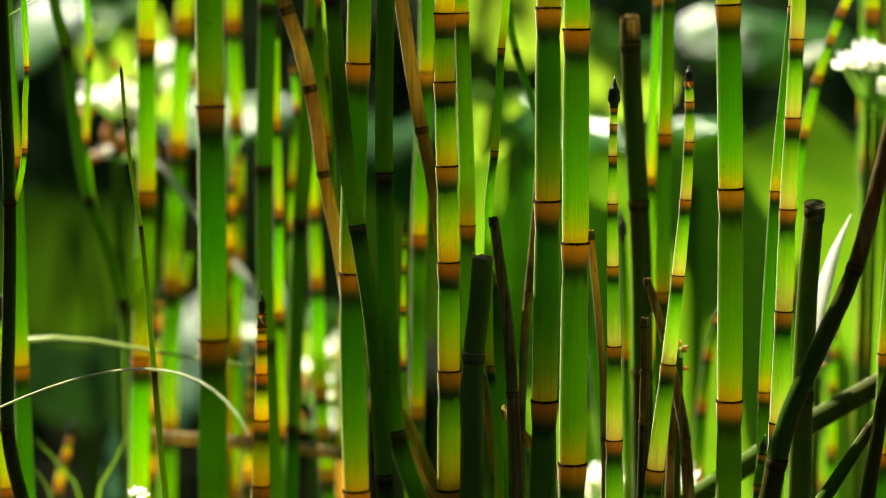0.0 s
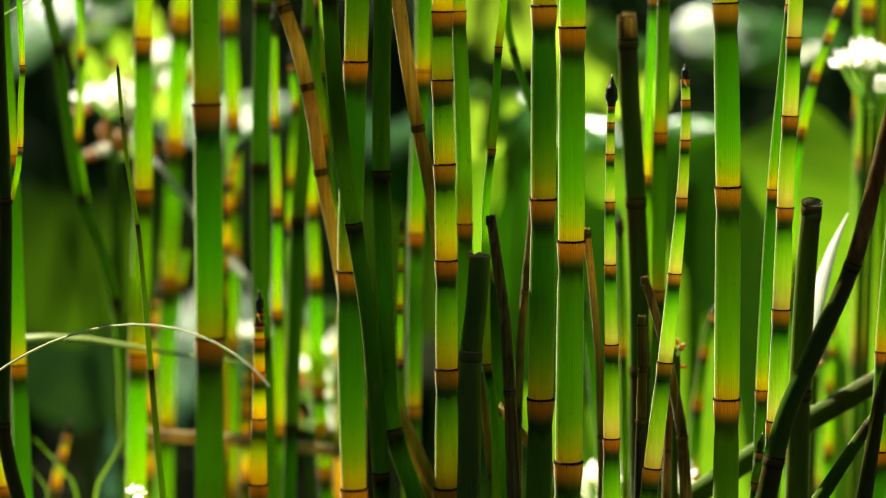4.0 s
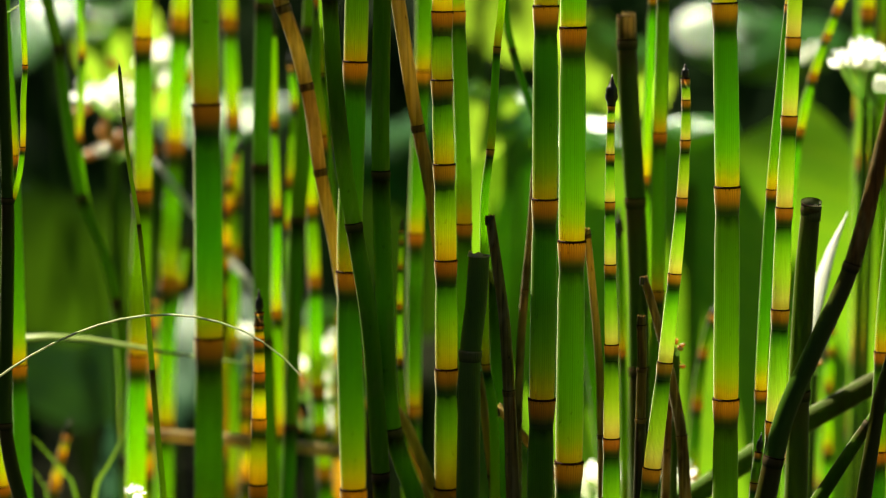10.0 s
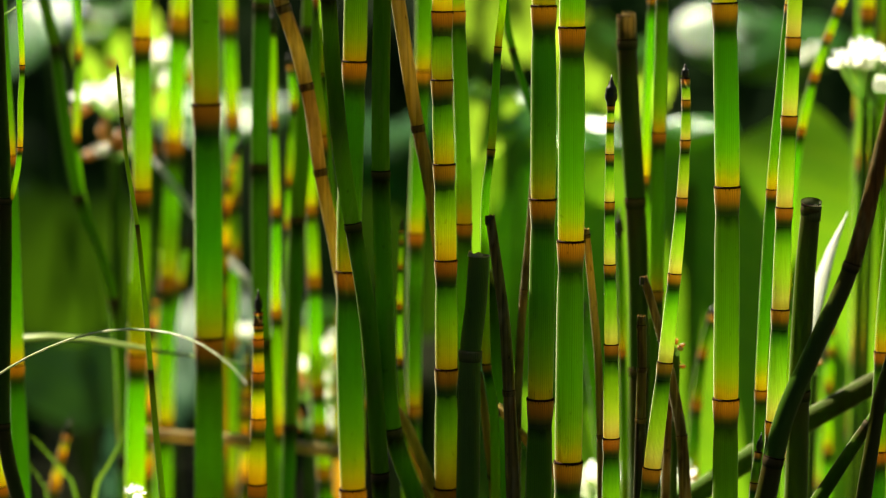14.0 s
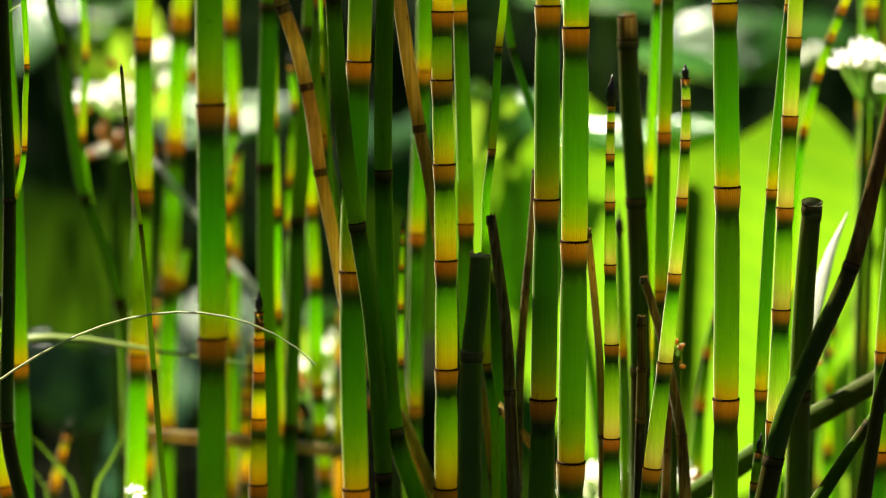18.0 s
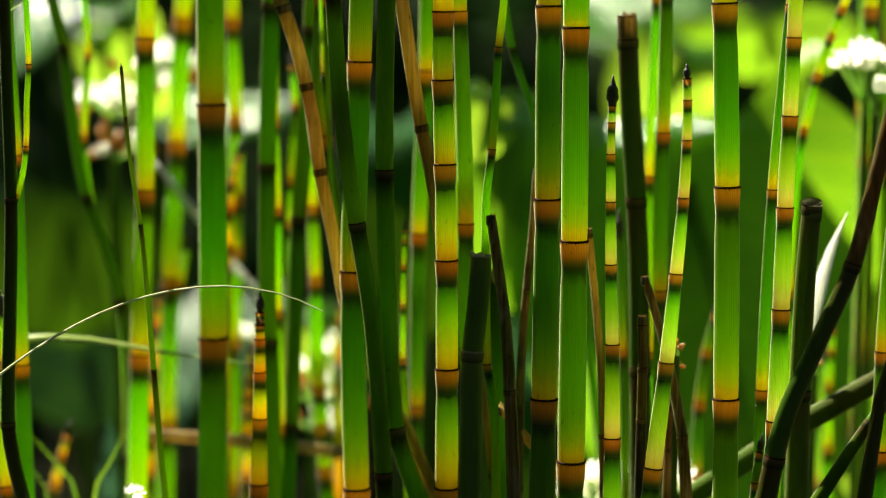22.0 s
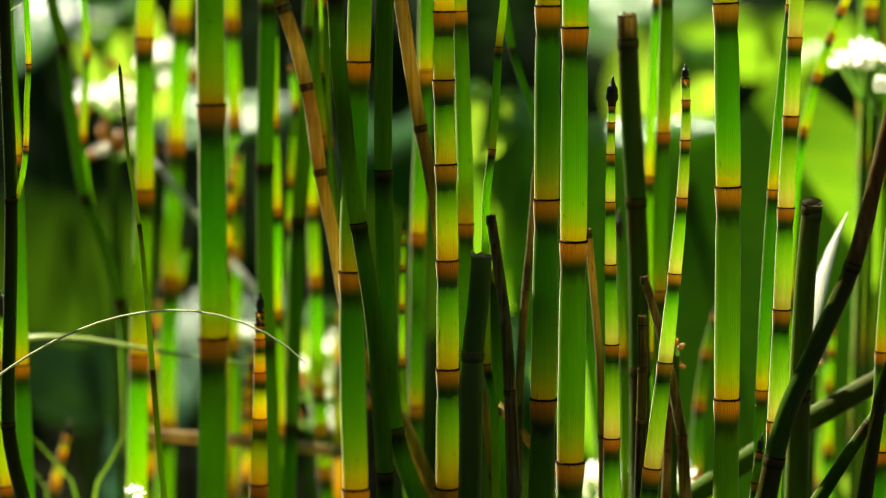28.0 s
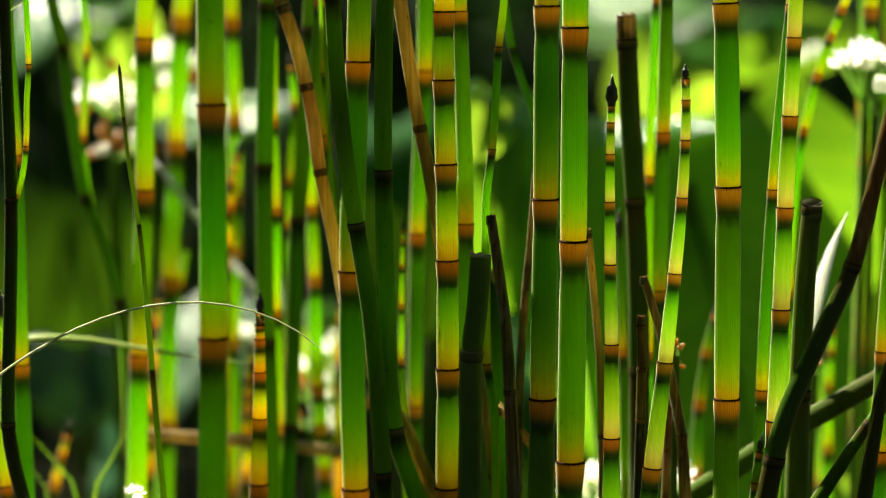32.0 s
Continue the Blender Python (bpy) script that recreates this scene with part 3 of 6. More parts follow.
reed("s630", "upright green horsetail stem with orange sheaths and dark rings", "mature2", 0.030, [(-0.0273, 0.0000), (-0.0315, 0.2436), (-0.0358, 0.4948), (-0.0369, 0.5415), (-0.0372, 0.5871), (-0.0360, 0.6276), (-0.0343, 0.6701), (-0.0335, 0.6985), (-0.0329, 0.7186)],
     (0.00559, 0.00505, 0.4948, 0.00444), [0.0709, 0.1565, 0.2421, 0.3278, 0.4133, 0.4990, 0.5871, 0.6701], "cone", 0.0120, 48)
reed("d674", "dark green horsetail stem with blackened nodes, its shade in the colour", "olive", 0.022, [(0.1487, 0.0000), (0.0719, 0.2389), (-0.0103, 0.4949), (-0.0201, 0.5253), (-0.0231, 0.5793), (-0.0243, 0.6284), (-0.0242, 0.6614), (-0.0233, 0.6987), (-0.0226, 0.7204)],
     (0.00381, 0.00359, 0.4949, 0.00335), [0.1143, 0.2170, 0.3197, 0.4224, 0.5252, 0.6279, 0.7204], "cone", 0.0120, 40)
reed("d600", "dark green horsetail stem with blackened nodes, its shade in the colour", "olive", 0.016, [(-0.0011, 0.0000), (-0.0119, 0.2349), (-0.0241, 0.4981), (-0.0259, 0.5305), (-0.0292, 0.5712), (-0.0347, 0.6068), (-0.0382, 0.6289), (-0.0420, 0.6663), (-0.0439, 0.6988), (-0.0451, 0.7196)],
     (0.00391, 0.00345, 0.4981, 0.00299), [0.1117, 0.2108, 0.3101, 0.4095, 0.5088, 0.6080, 0.6973], "cone", 0.0120, 40)
reed("w738", "dead tan horsetail stem leaning through the clump", "dead", 0.030, [(0.0057, 0.0000), (0.0037, 0.2474), (0.0018, 0.4948), (0.0014, 0.5483), (0.0004, 0.5779), (-0.0022, 0.6005), (-0.0060, 0.6252), (-0.0100, 0.6449), (-0.0137, 0.6675), (-0.0176, 0.6940), (-0.0194, 0.7028), (-0.0234, 0.7228)],
     (0.00219, 0.00219, 0.4948, 0.00279), [0.0849, 0.1649, 0.2449, 0.3249, 0.4049, 0.4849, 0.5649, 0.6449, 0.7169], "broken", 0.0120, 32)
reed("w560", "dead tan horsetail stem leaning through the clump", "dead", 0.045, [(0.2034, 0.0000), (0.1032, 0.2398), (-0.0019, 0.4907), (-0.0102, 0.5104), (-0.0156, 0.5227), (-0.0252, 0.5356), (-0.0329, 0.5524), (-0.0392, 0.5709), (-0.0440, 0.5985), (-0.0493, 0.6259), (-0.0523, 0.6485), (-0.0577, 0.6733), (-0.0643, 0.6934), (-0.0671, 0.7023), (-0.0735, 0.7227)],
     (0.00211, 0.00211, 0.4907, 0.00296), [0.0573, 0.1284, 0.1995, 0.2705, 0.3416, 0.4127, 0.4838, 0.5548, 0.6259, 0.6602, 0.6912, 0.7222], "broken", 0.0120, 32)
reed("tw722", "thin tan dead stem beside another", "dead", 0.062, [(0.2089, 0.0000), (0.1053, 0.2351), (-0.0056, 0.4865), (-0.0145, 0.5066), (-0.0177, 0.5198)],
     (0.00141, 0.00113, 0.4865, 0.00102), [], "broken", 0.0120, 16)
reed("d462", "dark green horsetail stem with blackened nodes, its shade in the colour", "dulled", 0.100, [(-0.0698, 0.0000), (-0.0721, 0.2206), (-0.0748, 0.4777), (-0.0753, 0.5228), (-0.0769, 0.5667), (-0.0768, 0.6223), (-0.0755, 0.6676), (-0.0748, 0.6958), (-0.0743, 0.7169)],
     (0.00353, 0.00353, 0.4777, 0.00353), [0.0222, 0.0972, 0.1722, 0.2473, 0.3224, 0.3974, 0.4722, 0.5474, 0.6223, 0.6898], "cone", 0.0120, 36)
reed("t458", "horsetail shoot with crowded orange sheaths and a dark tip", "ripe", 0.032, [(-0.0819, 0.0000), (-0.0783, 0.2332), (-0.0744, 0.4944), (-0.0737, 0.5273), (-0.0735, 0.5460), (-0.0732, 0.5702)],
     (0.00468, 0.00373, 0.4944, 0.00181), [0.0645, 0.1370, 0.2098, 0.2824, 0.3551, 0.4278, 0.5003, 0.5271, 0.5460, 0.5594, 0.5650, 0.5702], "cone", 0.0090, 40, dry=0.5626)
reed("g245", "thin dark horsetail shoot with a dry brown tip", "thin", 0.014, [(-0.0742, 0.0000), (-0.0922, 0.2493), (-0.1102, 0.4987), (-0.1121, 0.5219), (-0.1139, 0.5490), (-0.1160, 0.5804), (-0.1182, 0.6071), (-0.1217, 0.6314), (-0.1236, 0.6512), (-0.1246, 0.6669)],
     (0.00162, 0.00129, 0.4987, 0.00065), [0.0602, 0.1302, 0.2002, 0.2702, 0.3402, 0.4102, 0.4802, 0.5502, 0.6076, 0.6494, 0.6669], "cone", 0.0035, 20)
reed("s250", "green horsetail stem standing further back in the clump", "lime", 0.105, [(-0.1467, 0.0000), (-0.1399, 0.2330), (-0.1328, 0.4766), (-0.1308, 0.5397), (-0.1274, 0.6110), (-0.1263, 0.6744), (-0.1255, 0.6957), (-0.1240, 0.7356)],
     (0.00478, 0.00425, 0.4766, 0.00355), [0.0427, 0.1137, 0.1847, 0.2557, 0.3267, 0.3977, 0.4687, 0.5397, 0.6107, 0.6749, 0.7356], "cone", 0.0120, 32)
reed("s320", "green horsetail stem standing further back in the clump", "lime", 0.190, [(-0.1454, 0.0000), (-0.1381, 0.2181), (-0.1302, 0.4559), (-0.1289, 0.4927), (-0.1263, 0.5599), (-0.1227, 0.6231), (-0.1196, 0.6791), (-0.1181, 0.6926), (-0.1158, 0.7131)],
     (0.00395, 0.00395, 0.4559, 0.00395), [0.0609, 0.1327, 0.2046, 0.2765, 0.3484, 0.4203, 0.4922, 0.5599, 0.6231, 0.6791], "cone", 0.0120, 24)
reed("s405", "green horsetail stem standing further back in the clump", "lime", 0.200, [(-0.1081, 0.0000), (-0.1040, 0.2267), (-0.1000, 0.4535), (-0.0987, 0.5189), (-0.0975, 0.5774), (-0.0968, 0.6339), (-0.0978, 0.6612), (-0.0982, 0.6922), (-0.0985, 0.7137)],
     (0.00334, 0.00334, 0.4535, 0.00334), [0.0396, 0.1096, 0.1796, 0.2496, 0.3196, 0.3896, 0.4596, 0.5296, 0.5722, 0.5972, 0.6339, 0.6780, 0.7137], "cone", 0.0120, 24)
reed("s412", "green horsetail stem standing further back in the clump", "ripe", 0.170, [(-0.1111, 0.0000), (-0.1063, 0.2304), (-0.1015, 0.4608), (-0.0994, 0.5557), (-0.0981, 0.5774), (-0.0968, 0.5954), (-0.0951, 0.6098), (-0.0930, 0.6187)],
     (0.00376, 0.00301, 0.4608, 0.00176), [0.0631, 0.1331, 0.2031, 0.2731, 0.3431, 0.4131, 0.4831, 0.5531, 0.5686, 0.5779, 0.5954, 0.6077, 0.6123, 0.6187], "cone", 0.0089, 24)
reed("s435", "green horsetail stem standing further back in the clump", "ripe", 0.170, [(-0.1027, 0.0000), (-0.0968, 0.2304), (-0.0909, 0.4608), (-0.0901, 0.4904), (-0.0890, 0.5192), (-0.0884, 0.5292)],
     (0.00344, 0.00276, 0.4608, 0.00164), [0.0524, 0.1224, 0.1924, 0.2624, 0.3324, 0.4024, 0.4724, 0.4914, 0.5030, 0.5088, 0.5171, 0.5245, 0.5292], "cone", 0.0057, 20)
reed("s487", "green horsetail stem standing further back in the clump", "lime", 0.110, [(-0.0608, 0.0000), (-0.0655, 0.2377), (-0.0701, 0.4753), (-0.0708, 0.5071), (-0.0716, 0.5578), (-0.0712, 0.6018), (-0.0718, 0.6393), (-0.0717, 0.6765)],
     (0.00326, 0.00261, 0.4753, 0.00154), [0.0871, 0.1571, 0.2271, 0.2971, 0.3671, 0.4371, 0.5071, 0.5578, 0.6018, 0.6393], "cone", 0.0120, 24)
reed("s512", "green horsetail stem standing further back in the clump", "lime", 0.140, [(-0.0760, 0.0000), (-0.0729, 0.2340), (-0.0698, 0.4680), (-0.0686, 0.5503), (-0.0678, 0.5856), (-0.0671, 0.6118), (-0.0651, 0.6453), (-0.0664, 0.6613)],
     (0.00274, 0.00219, 0.4680, 0.00147), [0.0319, 0.1019, 0.1719, 0.2419, 0.3119, 0.3819, 0.4519, 0.5219, 0.5919, 0.6111, 0.6441, 0.6613], "cone", 0.0061, 20)
reed("d526", "dark green horsetail stem with blackened nodes, its shade in the colour", "dulled", 0.100, [(-0.0840, 0.0000), (-0.0753, 0.2389), (-0.0666, 0.4778), (-0.0653, 0.5080), (-0.0636, 0.5473), (-0.0614, 0.5995), (-0.0591, 0.6247), (-0.0567, 0.6628), (-0.0548, 0.6958), (-0.0536, 0.7158)],
     (0.00282, 0.00282, 0.4778, 0.00333), [0.0643, 0.1535, 0.2428, 0.3320, 0.4212, 0.5105, 0.5997, 0.6800], "cone", 0.0120, 24)
reed("d565", "dark green horsetail stem with blackened nodes, its shade in the colour", "mature2", 0.080, [(-0.0304, 0.0000), (-0.0333, 0.2413), (-0.0362, 0.4826), (-0.0373, 0.5604), (-0.0418, 0.5890), (-0.0473, 0.6150), (-0.0506, 0.6455), (-0.0491, 0.6966), (-0.0485, 0.7166)],
     (0.00346, 0.00346, 0.4826, 0.00396), [0.0800, 0.1500, 0.2200, 0.2900, 0.3600, 0.4300, 0.5000, 0.5700, 0.6362, 0.6957], "cone", 0.0120, 24)
reed("s555", "green horsetail stem standing further back in the clump", "lime", 0.140, [(-0.0242, 0.0000), (-0.0381, 0.2340), (-0.0519, 0.4680), (-0.0529, 0.4820), (-0.0556, 0.5199), (-0.0568, 0.5675), (-0.0578, 0.5994), (-0.0581, 0.6305)],
     (0.00427, 0.00341, 0.4680, 0.00232), [0.0620, 0.1320, 0.2020, 0.2720, 0.3420, 0.4120, 0.4820, 0.5015, 0.5188, 0.5675, 0.5994], "cone", 0.0120, 24)
reed("s740", "green horsetail stem standing further back in the clump", "mature", 0.100, [(-0.0166, 0.0000), (-0.0147, 0.2389), (-0.0129, 0.4778), (-0.0123, 0.5473), (-0.0115, 0.5930), (-0.0105, 0.6199), (-0.0085, 0.6616), (-0.0078, 0.6958), (-0.0074, 0.7158)],
     (0.00294, 0.00294, 0.4778, 0.00345), [0.0885, 0.1602, 0.2318, 0.3035, 0.3751, 0.4467, 0.5184, 0.5927, 0.6616], "cone", 0.0120, 28)
reed("t708", "thin bright horsetail shoot with pale joints", "lime", 0.060, [(-0.0043, 0.0000), (-0.0098, 0.2437), (-0.0154, 0.4875), (-0.0163, 0.5213), (-0.0176, 0.5461), (-0.0176, 0.5685), (-0.0173, 0.5848), (-0.0168, 0.5995)],
     (0.00226, 0.00181, 0.4875, 0.00091), [0.0301, 0.1001, 0.1701, 0.2401, 0.3101, 0.3801, 0.4501, 0.5201, 0.5457, 0.5685, 0.5848, 0.5953, 0.5995], "cone", 0.0051, 20)
reed("s32", "upright green horsetail stem with orange sheaths and dark rings", "mature", 0.060, [(-0.1673, 0.0000), (-0.1703, 0.2383), (-0.1734, 0.4875), (-0.1742, 0.5438), (-0.1743, 0.5895), (-0.1747, 0.6300), (-0.1758, 0.6609), (-0.1767, 0.6973), (-0.1772, 0.7176)],
     (0.00452, 0.00361, 0.4875, 0.00213), [0.0265, 0.1127, 0.1990, 0.2852, 0.3713, 0.4576, 0.5438, 0.6300, 0.7076], "cone", 0.0120, 36)
reed("d16", "dark green horsetail stem with blackened nodes, its shade in the colour", "oldbrown", 0.020, [(-0.0660, 0.0000), (-0.1168, 0.2477), (-0.1675, 0.4954), (-0.1712, 0.5114), (-0.1732, 0.5286), (-0.1715, 0.5705), (-0.1700, 0.6175), (-0.1706, 0.6616), (-0.1710, 0.6988), (-0.1713, 0.7188)],
     (0.00346, 0.00282, 0.4954, 0.00211), [0.0800, 0.1696, 0.2592, 0.3487, 0.4383, 0.5279, 0.6175, 0.6981], "cone", 0.0120, 32)
reed("sh40", "thin green side shoot on a dark horsetail stem", "lime", 0.020, [(-0.1678, 0.6170), (-0.1653, 0.6264), (-0.1637, 0.6374), (-0.1631, 0.6551), (-0.1621, 0.6693), (-0.1628, 0.6988)],
     (0.00109, 0.00109, 0.6170, 0.00109), [0.6186, 0.6374, 0.6693], "none", 0.0120, 20, on=STEMS["d16"])
reed("bg4", "dark green horsetail stem with blackened nodes, its shade in the colour", "olive", 0.130, [(-0.1405, 0.0000), (-0.1402, 0.2352), (-0.1399, 0.4705), (-0.1398, 0.5319), (-0.1428, 0.5595), (-0.1488, 0.5820), (-0.1572, 0.6055), (-0.1628, 0.6412), (-0.1661, 0.6705), (-0.1714, 0.6948), (-0.1770, 0.7202)],
     (0.00242, 0.00242, 0.4705, 0.00242), [0.0700, 0.1400, 0.2100, 0.2800, 0.3500, 0.4200, 0.4900, 0.5600, 0.6055, 0.6705, 0.7202], "cone", 0.0120, 20)
reed("bg5", "green horsetail stem standing further back in the clump", "lime", 0.140, [(-0.1334, 0.0000), (-0.1375, 0.2340), (-0.1417, 0.4680), (-0.1430, 0.5351), (-0.1467, 0.5680), (-0.1537, 0.5906), (-0.1576, 0.6068), (-0.1591, 0.6300), (-0.1569, 0.6650), (-0.1583, 0.6944), (-0.1592, 0.7144)],
     (0.00158, 0.00158, 0.4680, 0.00158), [0.0700, 0.1400, 0.2100, 0.2800, 0.3500, 0.4200, 0.4900, 0.5600, 0.6300, 0.6662, 0.6989], "cone", 0.0120, 20)
reed("bg118", "short horsetail shoot with orange bands by the water", "ripe", 0.160, [(-0.2561, 0.0000), (-0.2169, 0.2305), (-0.1777, 0.4611), (-0.1760, 0.4703), (-0.1731, 0.4821), (-0.1703, 0.4925)],
     (0.00310, 0.00248, 0.4611, 0.00168), [0.0503, 0.1203, 0.1903, 0.2603, 0.3303, 0.4003, 0.4703, 0.4842, 0.4925], "cone", 0.0091, 20)
reed("bg2", "lime horsetail stem at the edge of the clump", "lime", 0.050, [(-0.1326, 0.0000), (-0.1559, 0.2440), (-0.1791, 0.4880), (-0.1799, 0.4951), (-0.1807, 0.5187), (-0.1809, 0.5655)],
     (0.00325, 0.00268, 0.4880, 0.00246), [0.0751, 0.1451, 0.2151, 0.2851, 0.3551, 0.4251, 0.4951, 0.5468], "cone", 0.0120, 20)
reed("bg1440", "green horsetail stem standing further back in the clump", "lime", 0.110, [(0.1742, 0.0000), (0.1621, 0.2377), (0.1501, 0.4753), (0.1464, 0.5406), (0.1462, 0.5750), (0.1484, 0.6115), (0.1518, 0.6357), (0.1571, 0.6593), (0.1616, 0.6729), (0.1663, 0.6860), (0.1711, 0.6979), (0.1791, 0.7179)],
     (0.00310, 0.00249, 0.4753, 0.00171), [0.0762, 0.1462, 0.2162, 0.2862, 0.3562, 0.4262, 0.4962, 0.5662, 0.6362, 0.6593, 0.6760, 0.6874, 0.7174], "cone", 0.0120, 24)
reed("bg1530", "green horsetail stem standing further back in the clump", "lime", 0.150, [(0.1917, 0.0000), (0.1892, 0.2328), (0.1867, 0.4656), (0.1859, 0.5333), (0.1857, 0.6195), (0.1858, 0.6569), (0.1860, 0.6940), (0.1860, 0.7191)],
     (0.00498, 0.00418, 0.4656, 0.00309), [0.0433, 0.1133, 0.1833, 0.2533, 0.3233, 0.3933, 0.4633, 0.5333, 0.6195, 0.6569, 0.6854, 0.7191], "cone", 0.0120, 24)
reed("bg1515", "green horsetail stem standing further back in the clump", "lime", 0.190, [(0.1889, 0.0000), (0.1895, 0.2279), (0.1901, 0.4559), (0.1904, 0.5578), (0.1896, 0.6361), (0.1894, 0.6926), (0.1893, 0.7126)],
     (0.00304, 0.00255, 0.4559, 0.00186), [0.0465, 0.1202, 0.1939, 0.2676, 0.3413, 0.4150, 0.4887, 0.5630, 0.6361, 0.7024], "cone", 0.0120, 20)
reed("bg1562", "green horsetail stem standing further back in the clump", "lime", 0.180, [(0.2093, 0.0000), (0.2048, 0.2797), (0.2003, 0.5593), (0.1990, 0.6369), (0.1986, 0.6929), (0.1985, 0.7183)],
     (0.00295, 0.00253, 0.5593, 0.00223), [0.0512, 0.1212, 0.1912, 0.2612, 0.3312, 0.4012, 0.4712, 0.5412, 0.6112, 0.6676, 0.7183], "cone", 0.0120, 20)
reed("bg1250", "green horsetail stem standing further back in the clump", "mature2", 0.120, [(0.0853, 0.0000), (0.0968, 0.2365), (0.1084, 0.4729), (0.1108, 0.5163), (0.1134, 0.5388), (0.1173, 0.5547)],
     (0.00404, 0.00323, 0.4729, 0.00188), [0.0656, 0.1356, 0.2056, 0.2756, 0.3456, 0.4156, 0.4856, 0.5163, 0.5388, 0.5547], "cone", 0.0040, 24)
reed("bg1470", "green horsetail stem standing further back in the clump", "lime", 0.160, [(0.1744, 0.0000), (0.1742, 0.2316), (0.1741, 0.4632), (0.1740, 0.5134), (0.1746, 0.5315), (0.1749, 0.5418)],
     (0.00310, 0.00248, 0.4632, 0.00163), [0.0673, 0.1373, 0.2073, 0.2773, 0.3473, 0.4173, 0.4873, 0.5160, 0.5320, 0.5418], "cone", 0.0052, 20)
reed("bg1428", "green horsetail stem standing further back in the clump", "lime", 0.150, [(0.1588, 0.0000), (0.1608, 0.2328), (0.1628, 0.4656), (0.1632, 0.4999), (0.1632, 0.5487)],
     (0.00277, 0.00221, 0.4656, 0.00172), [0.0508, 0.1208, 0.1908, 0.2608, 0.3308, 0.4008, 0.4708, 0.5282], "cone", 0.0120, 20)
reed("bg1455", "green horsetail stem standing further back in the clump", "lime", 0.170, [(0.1646, 0.0000), (0.1685, 0.2304), (0.1725, 0.4608), (0.1731, 0.4930), (0.1738, 0.5245)],
     (0.00282, 0.00225, 0.4608, 0.00163), [0.0492, 0.1192, 0.1892, 0.2592, 0.3292, 0.3992, 0.4692, 0.4983], "cone", 0.0120, 20)
reed("bg268", "green horsetail stem standing further back in the clump", "ripe", 0.170, [(-0.1520, 0.0000), (-0.1436, 0.2304), (-0.1352, 0.4608), (-0.1335, 0.5035), (-0.1314, 0.5349), (-0.1296, 0.5531)],
     (0.00313, 0.00250, 0.4608, 0.00153), [0.0540, 0.1240, 0.1940, 0.2640, 0.3340, 0.4040, 0.4740, 0.4904, 0.5022, 0.5218, 0.5414, 0.5531], "cone", 0.0078, 20)
reed("bg605", "green horsetail stem standing further back in the clump", "ripe", 0.160, [(-0.0535, 0.0000), (-0.0506, 0.2316), (-0.0478, 0.4632), (-0.0469, 0.5263), (-0.0465, 0.5508)],
     (0.00248, 0.00199, 0.4632, 0.00125), [0.0363, 0.1063, 0.1763, 0.2463, 0.3163, 0.3863, 0.4563, 0.5263, 0.5457, 0.5508], "cone", 0.0039, 16)
reed("bg280", "green horsetail stem standing further back in the clump", "lime", 0.200, [(-0.1951, 0.0000), (-0.1638, 0.2433), (-0.1325, 0.4866), (-0.1248, 0.5403), (-0.1191, 0.5722)],
     (0.00225, 0.00180, 0.4866, 0.00154), [0.0762, 0.1562, 0.2362, 0.3162, 0.3962, 0.4762, 0.5562], "cone", 0.0120, 16)
reed("thin575", "thin pale green shoot with a cut end", "lime", 0.070, [(-0.0325, 0.0000), (-0.0354, 0.2425), (-0.0382, 0.4851), (-0.0392, 0.5621), (-0.0423, 0.5951), (-0.0455, 0.6162), (-0.0471, 0.6464), (-0.0491, 0.6630), (-0.0494, 0.6786), (-0.0500, 0.6969), (-0.0506, 0.7169)],
     (0.00112, 0.00091, 0.4851, 0.00066), [0.1025, 0.1825, 0.2625, 0.3425, 0.4225, 0.5025, 0.5825, 0.6625], "cone", 0.0120, 16)
reed("bg1040", "green horsetail stem standing further back in the clump", "mature", 0.120, [(0.1050, 0.0000), (0.0879, 0.2365), (0.0708, 0.4729), (0.0691, 0.4936), (0.0654, 0.5238), (0.0603, 0.5537)],
     (0.00329, 0.00263, 0.4729, 0.00191), [0.0729, 0.1529, 0.2329, 0.3129, 0.3929], "cone", 0.0120, 20)
reed("bg1098", "dark green horsetail stem with blackened nodes, its shade in the colour", "mature2", 0.090, [(0.0888, 0.0000), (0.0831, 0.2401), (0.0775, 0.4802), (0.0759, 0.5394), (0.0740, 0.5924)],
     (0.00262, 0.00209, 0.4802, 0.00163), [0.0642, 0.1442, 0.2242, 0.3042, 0.3842, 0.4642, 0.5442], "cone", 0.0120, 20)

# a torn, sunlit flap of skin on the grey stump's mouth
stump = STEMS["k848"]
flap_at = Vector((0.0128, 0.005, 0.5966)) - stump.location
flap = [flap_at + Vector((0.0035 * math.cos(a), 0.0035 * math.sin(a), 0.0006 * math.sin(5 * a))) for a in (2.0, 2.6, 3.2, 3.8, 4.4, 5.0, 5.6)]
ring_up = [v + Vector((0.0004 * math.sin(7 * k), 0.0008, 0.0016 + 0.0007 * math.sin(3 * k))) for k, v in enumerate(flap)]
flap_verts = [v for pair in zip(flap, ring_up) for v in pair]
part("torn_skin", (flap_verts, [(2 * k, 2 * k + 2, 2 * k + 3, 2 * k + 1) for k in range(6)], [(0.5, 0.5)] * 24), PITH, stump, "torn pale skin at the mouth")

# ---- ground and distance ----


